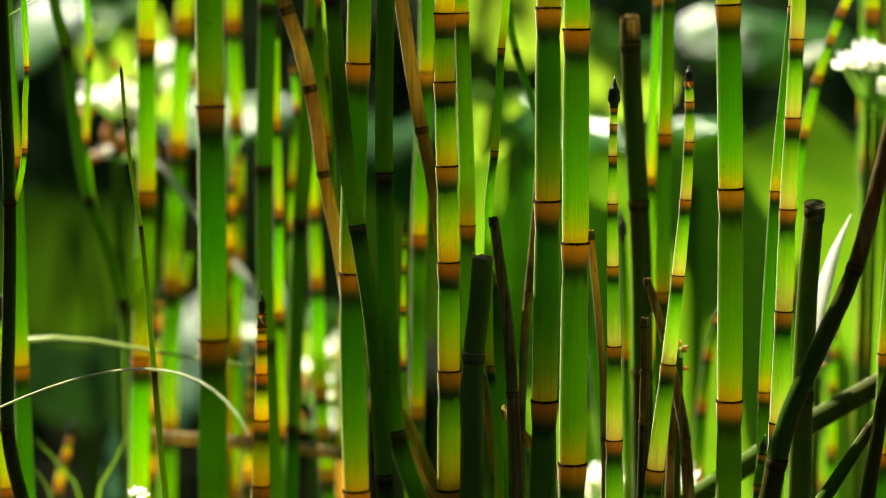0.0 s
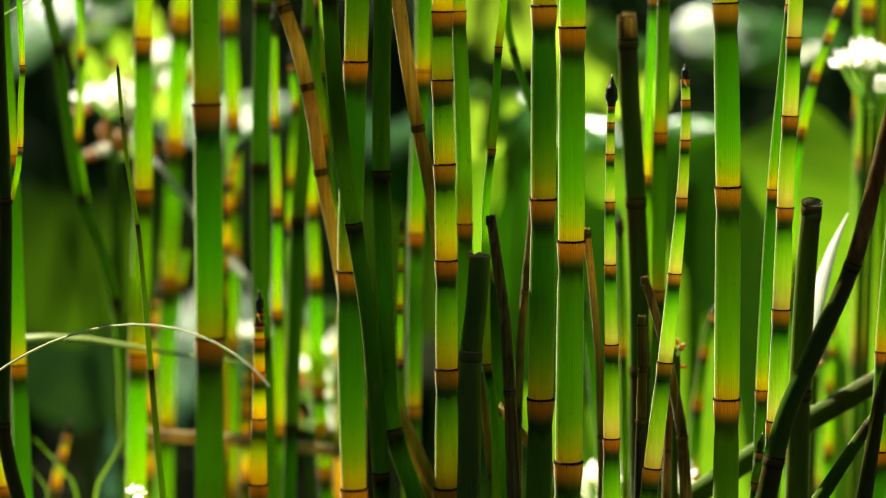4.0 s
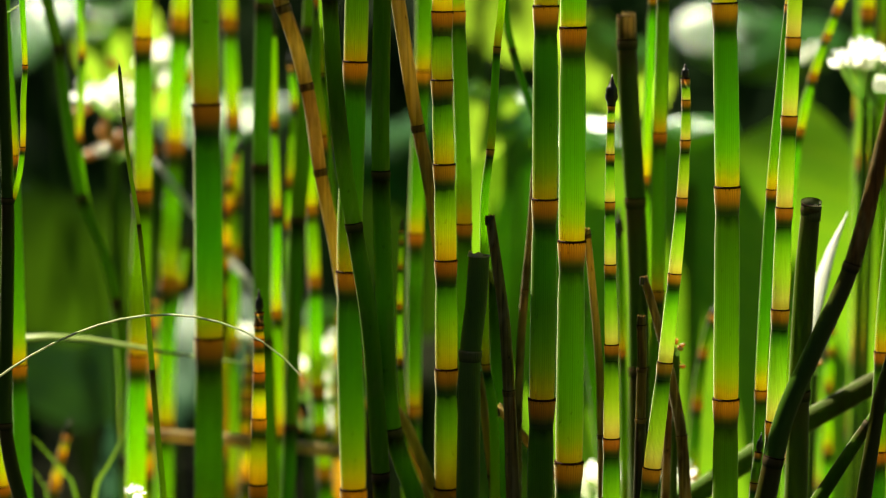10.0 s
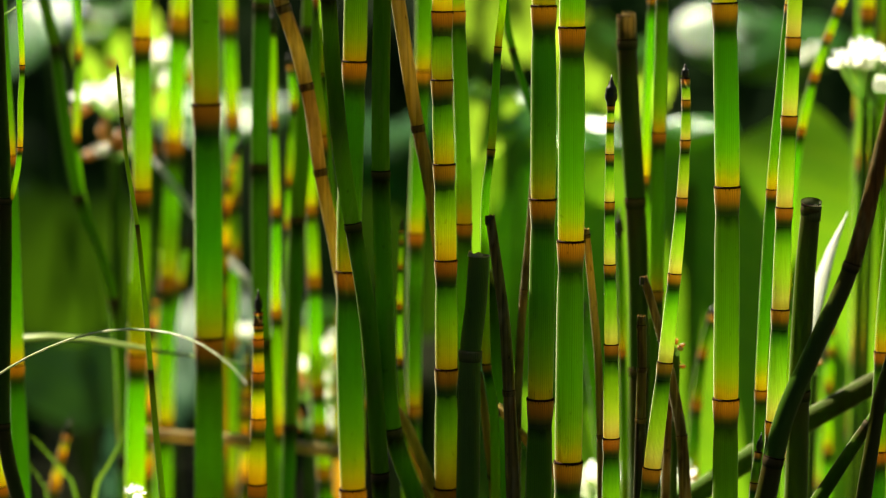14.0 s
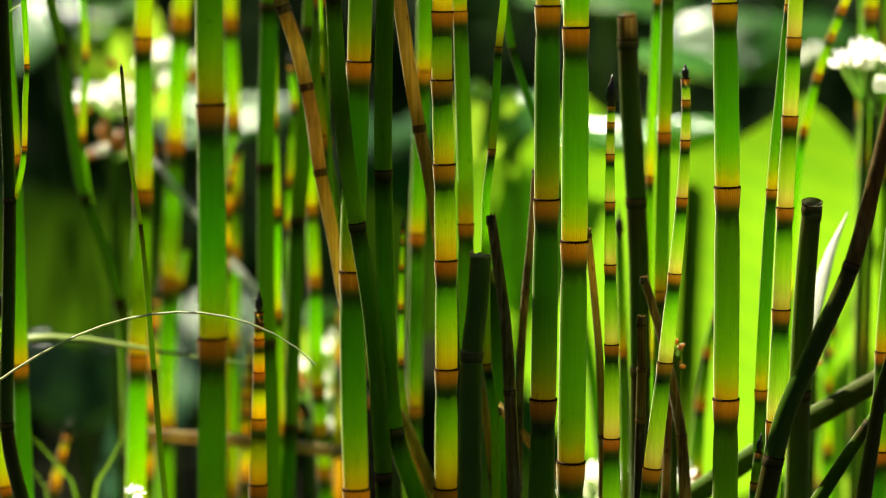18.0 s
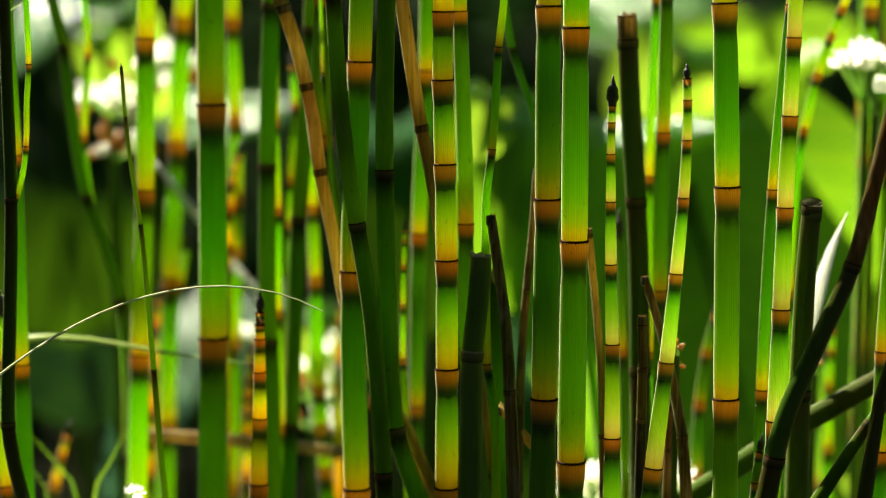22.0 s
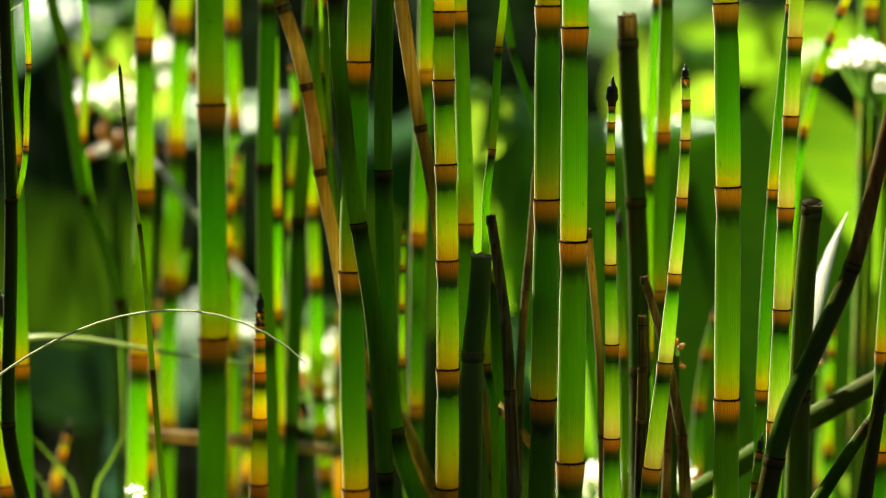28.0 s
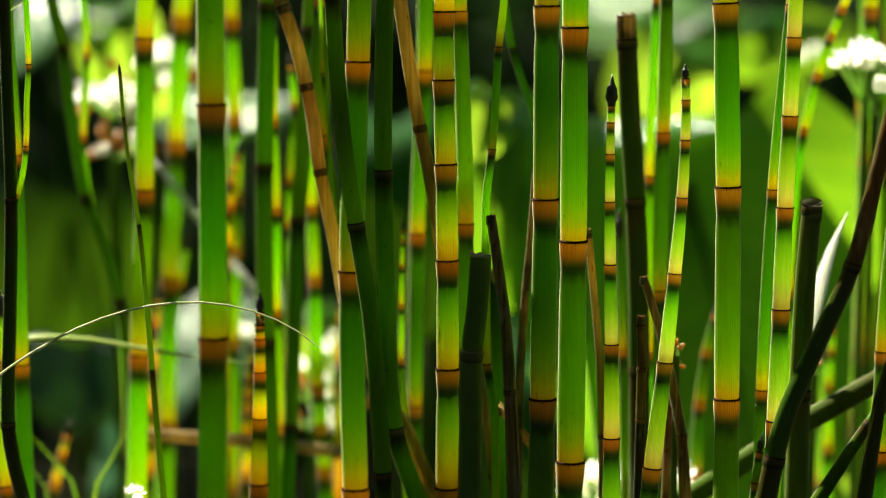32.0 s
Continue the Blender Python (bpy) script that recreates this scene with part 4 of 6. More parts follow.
def earth():
    m, nt = material("wet_dark_soil")
    big, fine = noise_of(nt, 3.0, 6.0), noise_of(nt, 60.0, 6.0)
    col = ramp(nt, mix(nt, 0.4, big, fine), [(0.3, (0.009, 0.010, 0.004)), (0.55, (0.017, 0.020, 0.006)), (0.75, (0.03, 0.034, 0.009))])
    pr = node(nt, "ShaderNodeBsdfPrincipled", Roughness=0.95)
    pr.inputs["Specular IOR Level"].default_value = 0.1
    nt.links.new(col, pr.inputs["Base Color"])
    b = node(nt, "ShaderNodeBump", Strength=0.6, Distance=0.02)
    nt.links.new(fine, b.inputs["Height"])
    nt.links.new(b.outputs[0], pr.inputs["Normal"])
    out = nt.nodes.new("ShaderNodeOutputMaterial")
    nt.links.new(pr.outputs[0], out.inputs[0])
    return m


def ground():
    verts, faces, uvs = [(0.0, 0.0, 0.0)], [], []
    spokes, radii = 48, [0.3, 0.7, 1.2, 2, 4, 8, 20, 60, 300, 1500]
    for r in radii:
        for k in range(spokes):
            a = 2 * math.pi * k / spokes
            x, y = r * math.cos(a), r * math.sin(a)
            verts.append((x, y, -0.02 + 0.02 * noise.noise((x * 3, y * 3, 0))))
    for k in range(spokes):
        faces.append((0, 1 + k, 1 + (k + 1) % spokes))
        uvs.extend([(0, 0)] * 3)
    for i in range(len(radii) - 1):
        for k in range(spokes):
            a, b = 1 + i * spokes, 1 + (i + 1) * spokes
            k2 = (k + 1) % spokes
            faces.append((a + k, b + k, b + k2, a + k2))
            uvs.extend([(0, 0)] * 4)
    return tagged(new("ground", mesh_of("ground", (verts, faces, uvs), earth())), "wet dark soil under the clump", "ground", kind="structure")


ground()

# near-black green: deep shade is put into the foliage colour
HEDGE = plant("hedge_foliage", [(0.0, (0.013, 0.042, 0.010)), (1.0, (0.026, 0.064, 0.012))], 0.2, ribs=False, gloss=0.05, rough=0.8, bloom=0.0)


def hedge(label, seed, wide, near, high, count, big, along="x"):
    """A dense dark thicket of thousands of small leaves."""
    rng = random.Random(seed)
    verts, faces, uvs = [], [], []
    for i in range(count):
        x = rng.uniform(-wide, wide)
        y = near + math.copysign(rng.uniform(0, 1.2), near) + 0.5 * noise.noise((x, 0, 3))
        z = rng.uniform(0, high) + 0.5 * noise.noise((x * 0.8, 1, 7))
        s = rng.uniform(0.5, 1.2) * big
        q = Euler((rng.uniform(-1.2, 1.2), rng.uniform(-1, 1), rng.uniform(0, 6.3))).to_matrix()
        c = Vector((x, y, max(z, 0.02))) if along == "x" else Vector((y, x, max(z, 0.02)))
        base = len(verts)
        for p in ((-0.35, 0, 0), (0, -0.9, 0.1), (0.35, 0, 0), (0, 0.9, -0.1)):
            verts.append(c + q @ (Vector(p) * s))
        faces.append((base, base + 1, base + 2, base + 3))
        uvs.extend([(rng.random(), 0.5)] * 4)
    return tagged(new("thicket", mesh_of("thicket", (verts, faces, uvs), HEDGE)), label, "shrub", kind="stuff")


hedge("dark dense thicket behind the pond plants, shade in its foliage colour", 5, 8.0, 5.0, 2.6, 17000, 0.14)
hedge("low undergrowth behind the large leaves, shade in its dark colour", 8, 2.2, 2.0, 0.95, 9000, 0.07)
# these three stand out of view, added to block skylight
hedge("tall unseen thicket added to block skylight on the near side", 6, 6.0, -2.6, 6.5, 17000, 0.2)
hedge("tall unseen thicket added to block skylight from the side", 9, 4.0, 3.6, 4.5, 11000, 0.2, "y")
hedge("tall unseen thicket added to block skylight from the side", 10, 4.0, -3.6, 3.4, 9000, 0.2, "y")

# ---- large heart-shaped leaves ----


def leaf_material(name, top, deep, through, rough, gloss=0.5):
    m, nt = material(name)
    tc = nt.nodes.new("ShaderNodeTexCoord")
    sep = nt.nodes.new("ShaderNodeSeparateXYZ")
    nt.links.new(tc.outputs["UV"], sep.inputs[0])
    # side veins sweep from the midrib towards the edge
    s = calc(nt, "ABSOLUTE", calc(nt, "SUBTRACT", sep.outputs[0], 0.5))
    v = calc(nt, "SUBTRACT", sep.outputs[1], calc(nt, "MULTIPLY", s, 0.55))
    wave = nt.nodes.new("ShaderNodeMath")
    wave.operation = "SINE"
    nt.links.new(calc(nt, "MULTIPLY", v, 75.0), wave.inputs[0])
    vein = calc(nt, "POWER", calc(nt, "ADD", calc(nt, "MULTIPLY", wave.outputs[0], 0.5), 0.5), 14.0)
    big, fine = noise_of(nt, 14.0, 4.0), noise_of(nt, 220.0, 4.0)
    col = ramp(nt, mix(nt, 0.3, big, fine), [(0.3, deep), (0.7, top)])
    col = mix(nt, calc(nt, "MULTIPLY", vein, 0.35), col, (min(top[0] * 1.6, 1), min(top[1] * 1.3, 1), top[2]))
    bump = node(nt, "ShaderNodeBump", Strength=0.4, Distance=0.004)
    nt.links.new(calc(nt, "ADD", calc(nt, "MULTIPLY", vein, -0.6), calc(nt, "MULTIPLY", fine, 0.3)), bump.inputs["Height"])
    tr = node(nt, "ShaderNodeBsdfTranslucent")
    nt.links.new(col, tr.inputs["Color"])
    pr = node(nt, "ShaderNodeBsdfPrincipled", Roughness=rough)
    pr.inputs["Specular IOR Level"].default_value = gloss
    # teal of skylit shade is mixed into the reflecting colour
    nt.links.new(mix(nt, 0.5, mix(nt, 1.0, col, (0.28, 0.62, 0.45), "MULTIPLY"), (0.02, 0.13, 0.05)), pr.inputs["Base Color"])
    nt.links.new(bump.outputs[0], pr.inputs["Normal"])
    mx = nt.nodes.new("ShaderNodeMixShader")
    mx.inputs[0].default_value = through
    nt.links.new(pr.outputs[0], mx.inputs[1])
    nt.links.new(tr.outputs[0], mx.inputs[2])
    out = nt.nodes.new("ShaderNodeOutputMaterial")
    nt.links.new(mx.outputs[0], out.inputs[0])
    return m


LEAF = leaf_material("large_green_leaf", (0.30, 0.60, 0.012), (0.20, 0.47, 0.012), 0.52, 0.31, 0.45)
# shade is put into the darker colour of this leaf and the next
LEAF_SHADE_COLOUR = leaf_material("shade_colour_leaf", (0.075, 0.165, 0.003), (0.05, 0.12, 0.003), 0.3, 0.6, 0.05)
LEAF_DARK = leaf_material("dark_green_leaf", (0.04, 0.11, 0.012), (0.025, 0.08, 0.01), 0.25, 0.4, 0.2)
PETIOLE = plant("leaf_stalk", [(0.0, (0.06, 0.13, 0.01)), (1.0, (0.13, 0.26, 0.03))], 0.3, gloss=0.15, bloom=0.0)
# brighter lime copy of the leaf: sunlight is put into its colour
LEAF_LIT_COLOUR = leaf_material("lit_colour_leaf", (0.60, 0.88, 0.05), (0.42, 0.74, 0.04), 0.6, 0.3)
# the same shade-darkened colour, glossier
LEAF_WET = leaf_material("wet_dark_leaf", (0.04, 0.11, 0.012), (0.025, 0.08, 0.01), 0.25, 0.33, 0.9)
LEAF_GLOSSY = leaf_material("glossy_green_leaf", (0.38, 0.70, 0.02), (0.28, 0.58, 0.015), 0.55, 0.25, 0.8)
LEAVES = {}


def blade_mesh(length, half, droop, cup, seed, curl, lop):
    """A heart-shaped blade: the stalk joins at the origin, the tip points along +y, the upper face is +z."""
    na, nv = 26, 34
    verts, faces, uvs = [], [], []
    for j in range(nv + 1):
        v = j / nv
        hw = half * min(1.0, math.sqrt(max(1 - ((v - 0.34) / (0.66 if v > 0.34 else 0.40)) ** 2, 0.0))) ** (1.35 if v > 0.34 else 1.0)
        hw = max(hw, 0.004 * half)
        for i in range(na + 1):
            s = 2 * i / na - 1
            x = hw * s
            y = length * (v - 0.10) - 0.12 * length * s * s * max(1 - 1.7 * v, 0) ** 1.5
            z = (-droop * max(v - 0.05, 0) ** 2 * length - cup * s * s * hw + 0.35 * abs(s) * hw * max(0.0, 1 - v) * 0.3
                 + 0.025 * half * math.sin(9 * v + 2.2 * seed + 3 * s) * abs(s) + 0.05 * half * noise.noise((s * 2 + seed, v * 3, 0)))
            if v < 0.22:
                z -= curl * half * ((0.22 - v) / 0.22) ** 2 * (1 - lop + lop * min(max(0.5 + s, 0), 1))
            verts.append(Vector((x, y, z)))
    for j in range(nv):
        for i in range(na):
            a = j * (na + 1) + i
            faces.append((a, a + 1, a + na + 2, a + na + 1))
            for di, dj in ((0, 0), (1, 0), (1, 1), (0, 1)):
                uvs.append(((i + di) / na, (j + dj) / nv))
    rib = [verts[j * (na + 1) + na // 2] + Vector((0, 0, -0.002)) for j in range(3, nv + 1, 2)]
    return (verts, faces, uvs), rib


def big_leaf(key, label, joint, turn, length, half, droop=0.35, cup=0.25, mat=None, seed=0.0, foot=(0.0, 0.12), curl=0.35, lop=0.0):
    """joint: where stalk and blade meet; turn: the blade's turn; foot: the stalk's foot on the ground, from below the joint."""
    thing = tagged(new("heart_shaped_leaf"), label, "leaf", "large leaves")
    base = Vector((joint[0] + foot[0], joint[1] + foot[1], 0.0))
    thing.location = base
    data, rib = blade_mesh(length, half, droop, cup, seed, curl, lop)
    blade = part("blade", data, mat or LEAF, thing)
    top = Vector(joint) - base
    blade.matrix_basis = pose(*top, *turn)
    part("midrib", tube(rib, [0.0032 * (1 - 0.75 * k / len(rib)) for k in range(len(rib))], 8), PETIOLE, blade)
    n = 14
    line = []
    for k in range(n + 1):
        t = k / n
        line.append(Vector((top.x * t**1.6, top.y * t**1.6, top.z * t)))
    part("stalk", tube(line, [(0.006 - 0.0025 * k / n) * min(1.0, 0.2 + 9 * half) for k in range(n + 1)], 12), PETIOLE, thing)
    LEAVES[key] = (blade, top, thing)
    return thing


big_leaf("front", "large heart-shaped green leaf with sunlight shining through it", (0.1260, 0.3200, 0.5860), (-82, 0, 170), 0.22, 0.106, 0.12, 0.12, seed=1.0, curl=0.05, lop=0.0)
big_leaf("high", "large green leaf with a white sheen on top", (0.1950, 0.5800, 0.6600), (-34, -6, 148), 0.037, 0.058, 0.55, 0.15, mat=LEAF_GLOSSY, seed=2.3, foot=(0.2, 0.2), curl=0.0)
# out of view: placed to cast the moving shade on the front leaf
big_leaf("over", "unseen leaf above the others that shades the front one", (0.031, 0.417, 0.772), (4, 45, 5), 0.18, 0.088, 0.1, 0.12, seed=1.7, foot=(-0.045, 0.3), curl=0.0)
big_leaf("mid", "green heart-shaped leaf half in shade", (0.0330, 0.3450, 0.6150), (-84, -4, 172), 0.11, 0.034, 0.25, 0.3, seed=3.1, curl=0.5)
big_leaf("far", "large green leaf in bright sun behind the others", (0.0480, 0.7500, 0.6740), (-64, -24, 172), 0.050, 0.062, 0.35, 0.2, mat=LEAF_LIT_COLOUR, seed=4.0, curl=0.0)
big_leaf("right", "green leaf catching the sun at the edge of the clump", (0.2400, 0.4400, 0.5420), (-84, 5, 190), 0.21, 0.040, 0.2, 0.25, seed=5.5)
big_leaf("low", "dark green leaf, shade put into its colour", (0.1259, 0.5500, 0.4536), (-75, 0, 170), 0.24, 0.12, 0.2, 0.3, mat=LEAF_SHADE_COLOUR, seed=6.0)
big_leaf("dark", "dark green leaf, shade put into its colour", (-0.2560, 0.7500, 0.5180), (-76, -10, 185), 0.100, 0.068, 0.2, 0.3, mat=LEAF_SHADE_COLOUR, seed=7.0, curl=0.0)
big_leaf("dark_low", "dark green leaf low over the water", (-0.2107, 0.5000, 0.4690), (-78, 5, 182), 0.05, 0.046, 0.1, 0.15, mat=LEAF_WET, seed=8.0, curl=0.0)
big_leaf("shine_left", "green leaf with a white sheen", (-0.2640, 0.7500, 0.6620), (-40, 0, 140), 0.070, 0.027, 0.1, 0.1, mat=LEAF_GLOSSY, seed=9.0, curl=0.1)
big_leaf("gleam", "leaf glimpsed between the stems, shining white", (-0.1483, 0.5500, 0.4763), (-46, 0, 146), 0.14, 0.028, 0.1, 0.1, mat=LEAF_DARK, seed=18.0, curl=0.1)
big_leaf("gleam_b", "leaf glimpsed between the stems, shining white", (-0.1119, 0.6000, 0.4803), (-44, 0, 145), 0.09, 0.015, 0.1, 0.1, mat=LEAF_DARK, seed=19.0, curl=0.1)
big_leaf("sheen_mid", "green leaf with a white sheen behind the stems", (-0.1344, 0.6000, 0.6115), (-39, 0, 141), 0.042, 0.055, 0.1, 0.1, seed=27.0, curl=0.1)
# three small leaves added to carry the front leaf's own sheen and lit lobe
big_leaf("crest", "glossy leaf added for the sheen along the top of the front leaf", (0.0990, 0.2950, 0.6250), (-37, 4, 142), 0.022, 0.056, 0.3, 0.12, mat=LEAF_GLOSSY, seed=31.0, foot=(0.0, 0.1), curl=0.1)
big_leaf("crest_b", "small lime leaf added for the lit lobe of the front leaf", (0.0236, 0.2950, 0.6350), (-68, -14, 168), 0.036, 0.017, 0.3, 0.15, mat=LEAF_LIT_COLOUR, seed=33.0, foot=(0.0, 0.1), curl=0.1)
big_leaf("crest_c", "small glossy leaf added for the white sheen on the front lobe", (0.0379, 0.3000, 0.6358), (-37, 0, 142), 0.026, 0.012, 0.3, 0.15, mat=LEAF_GLOSSY, seed=35.0, foot=(0.0, 0.1), curl=0.1)
big_leaf("gleam_c", "leaf glimpsed between the stems, shining white", (-0.0604, 0.5000, 0.4848), (-43, 0, 144), 0.05, 0.007, 0.1, 0.1, mat=LEAF_DARK, seed=25.0, curl=0.1)
big_leaf("lime_mid", "lime leaf between the stems, back light put into its colour", (0.1060, 0.5000, 0.6480), (-74, -25, 180), 0.075, 0.034, 0.2, 0.25, mat=LEAF_LIT_COLOUR, seed=21.0)
# stands in sun; its shade comes from the darker leaf colour
big_leaf("centre", "leaf glimpsed between the stems, shade in its dark green", (-0.0259, 0.5000, 0.5947), (-66, 8, 180), 0.13, 0.034, 0.2, 0.3, mat=LEAF_SHADE_COLOUR, seed=10.0)
big_leaf("gleam_d", "leaf glimpsed between the stems, shining white", (-0.0544, 0.5000, 0.4849), (-43, 0, 144), 0.03, 0.010, 0.1, 0.1, mat=LEAF_DARK, seed=26.0, curl=0.1)
# lies in shade; the lime colour stands in for back light
big_leaf("low_right", "lime leaf low at the edge, back light put into its colour", (0.1908, 0.2000, 0.4960), (-84, 0, 172), 0.062, 0.021, 0.2, 0.2, mat=LEAF_LIT_COLOUR, seed=41.0, foot=(0.02, 0.05), curl=0.0)
big_leaf("lit_a", "small yellow-green leaf, sun brightness in its colour", (-0.1753, 0.4200, 0.6720), (-72, 10, 200), 0.05, 0.02, 0.2, 0.3, mat=LEAF_LIT_COLOUR, seed=13.0, foot=(0.0, 0.35))
big_leaf("lit_b", "small yellow-green leaf, sun brightness in its colour", (-0.1547, 0.4400, 0.6523), (-70, -20, 190), 0.05, 0.018, 0.2, 0.3, mat=LEAF_LIT_COLOUR, seed=14.0, foot=(0.0, 0.35))
big_leaf("lit_d", "small yellow-green leaf, sun brightness in its colour", (-0.1867, 0.4000, 0.6607), (-70, 10, 190), 0.035, 0.013, 0.2, 0.3, mat=LEAF_LIT_COLOUR, seed=16.0, foot=(0.0, 0.35))
big_leaf("lit_e", "small yellow-green leaf, sun brightness in its colour", (-0.0692, 0.4000, 0.5067), (-70, 0, 190), 0.05, 0.016, 0.2, 0.3, mat=LEAF_LIT_COLOUR, seed=17.0)

# ---- grass, flowers and litter ----
GRASS = plant("grass_blade", [(0.0, (0.80, 0.92, 0.42)), (0.6, (0.93, 0.96, 0.62)), (1.0, (0.95, 0.94, 0.66))], 0.55, face=1.0, gloss=1.0, rough=0.3, spots=0.1)
PALE = plant("pale_grass_blade", [(0.0, (0.62, 0.80, 0.28)), (1.0, (0.66, 0.80, 0.3))], 0.5, gloss=0.8, rough=0.3, spots=0.05)
GREEN_GRASS = plant("green_grass_blade", [(0.0, (0.48, 0.78, 0.08)), (1.0, (0.60, 0.85, 0.10))], 0.72, spots=0.05)
# on the narrow blade this white stands in for a glint of sun
WHITENED = plant("whitened_grass_blade", [(0.0, (0.92, 0.94, 0.80)), (1.0, (0.97, 0.97, 0.92))], 0.72, spots=0.0, face=1.0)
WHITE = plant("white_petal", [(0.0, (0.90, 0.92, 0.70)), (1.0, (0.97, 0.97, 0.95))], 0.72, ribs=False, spots=0.0, face=0.95)
PEDICEL = plant("flower_stalklet", [(0.0, (0.45, 0.72, 0.16)), (1.0, (0.62, 0.85, 0.3))], 0.65, ribs=False, spots=0.0)
STRAW = plant("dry_straw", [(0.0, (0.66, 0.46, 0.19)), (1.0, (0.74, 0.54, 0.25))], 0.5, gloss=0.7, rough=0.35, bloom=0.0, spots=0.6, stain=0.4)
BUD = plant("brown_bud", [(0.0, (0.75, 0.38, 0.04)), (1.0, (0.80, 0.46, 0.10))], 0.5, ribs=False, spots=0.3)


def ribbon(points, widths, lean=0.3, fold=0.25):
    """A folded strip along points, in their own plane and tipped by lean: three rails, so that it has a keel."""
    verts, faces, uvs = [], [], []
    n = len(points)
    for i in range(n):
        d = (points[min(i + 1, n - 1)] - points[max(i - 1, 0)]).normalized()
        across = (d.cross(Vector((0, 1, 0))) * lean + Vector((0, 1, 0)) * (1 - abs(lean))).normalized()
        keel = d.cross(across).normalized()
        w = widths[i]
        verts.extend((points[i] - across * w * 0.5, points[i] + keel * w * fold, points[i] + across * w * 0.5, points[i] + keel * w * (fold - 0.12)))
    for i in range(n - 1):
        a, b = 4 * i, 4 * i + 4
        for p, q in ((0, 1), (1, 2), (2, 3), (3, 0)):
            faces.append((a + p, a + q, b + q, b + p))
            v0, v1 = i / (n - 1), (i + 1) / (n - 1)
            uvs.extend(((v0, p / 4), (v0, q / 4 if q else 1), (v1, q / 4 if q else 1), (v1, p / 4)))
    return verts, faces, uvs


def bent(points, count):
    """A smooth line through a few places."""
    out = []
    p = [Vector(q) for q in points]
    run = [0.0]
    for a, b in zip(p, p[1:]):
        run.append(run[-1] + (b - a).length)
    n = len(p)
    slope = [(p[min(i + 1, n - 1)] - p[max(i - 1, 0)]) / (run[min(i + 1, n - 1)] - run[max(i - 1, 0)]) for i in range(n)]
    for k in range(count):
        f = k / (count - 1) * run[-1]
        i = max(j for j in range(n - 1) if run[j] <= f + 1e-9)
        h = run[i + 1] - run[i]
        t = (f - run[i]) / h
        out.append((2 * t**3 - 3 * t**2 + 1) * p[i] + (t**3 - 2 * t**2 + t) * h * slope[i]
                   + (3 * t**2 - 2 * t**3) * p[i + 1] + (t**3 - t**2) * h * slope[i + 1])
    return out


def blade_of_grass(label, points, width, lean=0.3, mat=None, name="grass_blade", taper=0.25):
    """A still blade that springs from the ground at its first place."""
    line = bent(points, 40)
    foot = Vector((line[0].x, line[0].y, line[0].z))
    widths = [width * min(1.0, 0.06 + (1 - k / 39) / taper) for k in range(40)]
    thing = tagged(new(name, mesh_of(name, ribbon([q - foot for q in line], widths, lean), mat or GRASS)), label, "grass", "grass blades")
    thing.location = foot
    return thing


blade_of_grass("narrow grass blade behind a dark stem, its glint painted white", [(0.1458, 0.0600, 0.0), (0.1461, 0.0600, 0.5213), (0.1484, 0.0600, 0.5450), (0.1523, 0.0600, 0.5685), (0.1577, 0.0600, 0.5895), (0.1647, 0.0600, 0.6067)], 0.0062, 0.95, WHITENED, taper=0.05)
blade_of_grass("pale green grass blade arching across the stems", [(-0.2167, 0.0860, 0.0000), (-0.2034, 0.0860, 0.5304), (-0.1887, 0.0860, 0.5469), (-0.1744, 0.0860, 0.5503), (-0.1482, 0.0860, 0.5495), (-0.1151, 0.0860, 0.5437), (-0.0818, 0.0860, 0.5394)], 0.0050, 0.85, PALE)
blade_of_grass("short green grass blade", [(-0.1540, 0.1000, 0.0), (-0.1504, 0.1000, 0.4778), (-0.1428, 0.1000, 0.4932), (-0.1360, 0.1000, 0.5080)], 0.006, 0.85, GREEN_GRASS)
blade_of_grass("short green grass blade", [(-0.1544, 0.1200, 0.0), (-0.1594, 0.1200, 0.4729), (-0.1702, 0.1200, 0.4899), (-0.1798, 0.1200, 0.5007)], 0.0035, 0.85, GREEN_GRASS)
blade_of_grass("short green grass blade", [(-0.1653, 0.1100, 0.0), (-0.1702, 0.1100, 0.4753), (-0.1749, 0.1100, 0.4834), (-0.1796, 0.1100, 0.4909)], 0.0035, 0.85, GREEN_GRASS)
blade_of_grass("pale blade lying aslant", [(-0.0703, 0.185, 0.0), (-0.0803, 0.185, 0.5428), (-0.0994, 0.185, 0.5712), (-0.1159, 0.185, 0.5936), (-0.1344, 0.185, 0.6185)], 0.0036, 0.95, WHITENED, taper=0.03)
blade_of_grass("green grass blade at the edge of the clump", [(-0.2048, 0.0400, 0.0), (-0.1972, 0.0400, 0.6037), (-0.1887, 0.0400, 0.6669), (-0.1771, 0.0400, 0.6847), (-0.1590, 0.0400, 0.6967)], 0.004, 0.8, GREEN_GRASS)
blade_of_grass("green grass blade low in the clump", [(0.0717, 0.0300, 0.0), (0.0683, 0.0300, 0.4948), (0.0626, 0.0300, 0.4980), (0.0569, 0.0300, 0.5022)], 0.004, 0.85, GREEN_GRASS)

# one long blade that bends in the wind: short stiff pieces, each hung on the end of the one before
long_blade = tagged(new("grass_blade"), "long thin grass blade arching in the wind, catching the sun", "grass", "grass blades")
BLADE_FOOT = Vector((-0.2041, -0.0030, 0.0))
long_blade.location = BLADE_FOOT
BLADE_KNEE, BLADE_STEP, BLADE_PIECES = 0.5234, 0.00987, 18
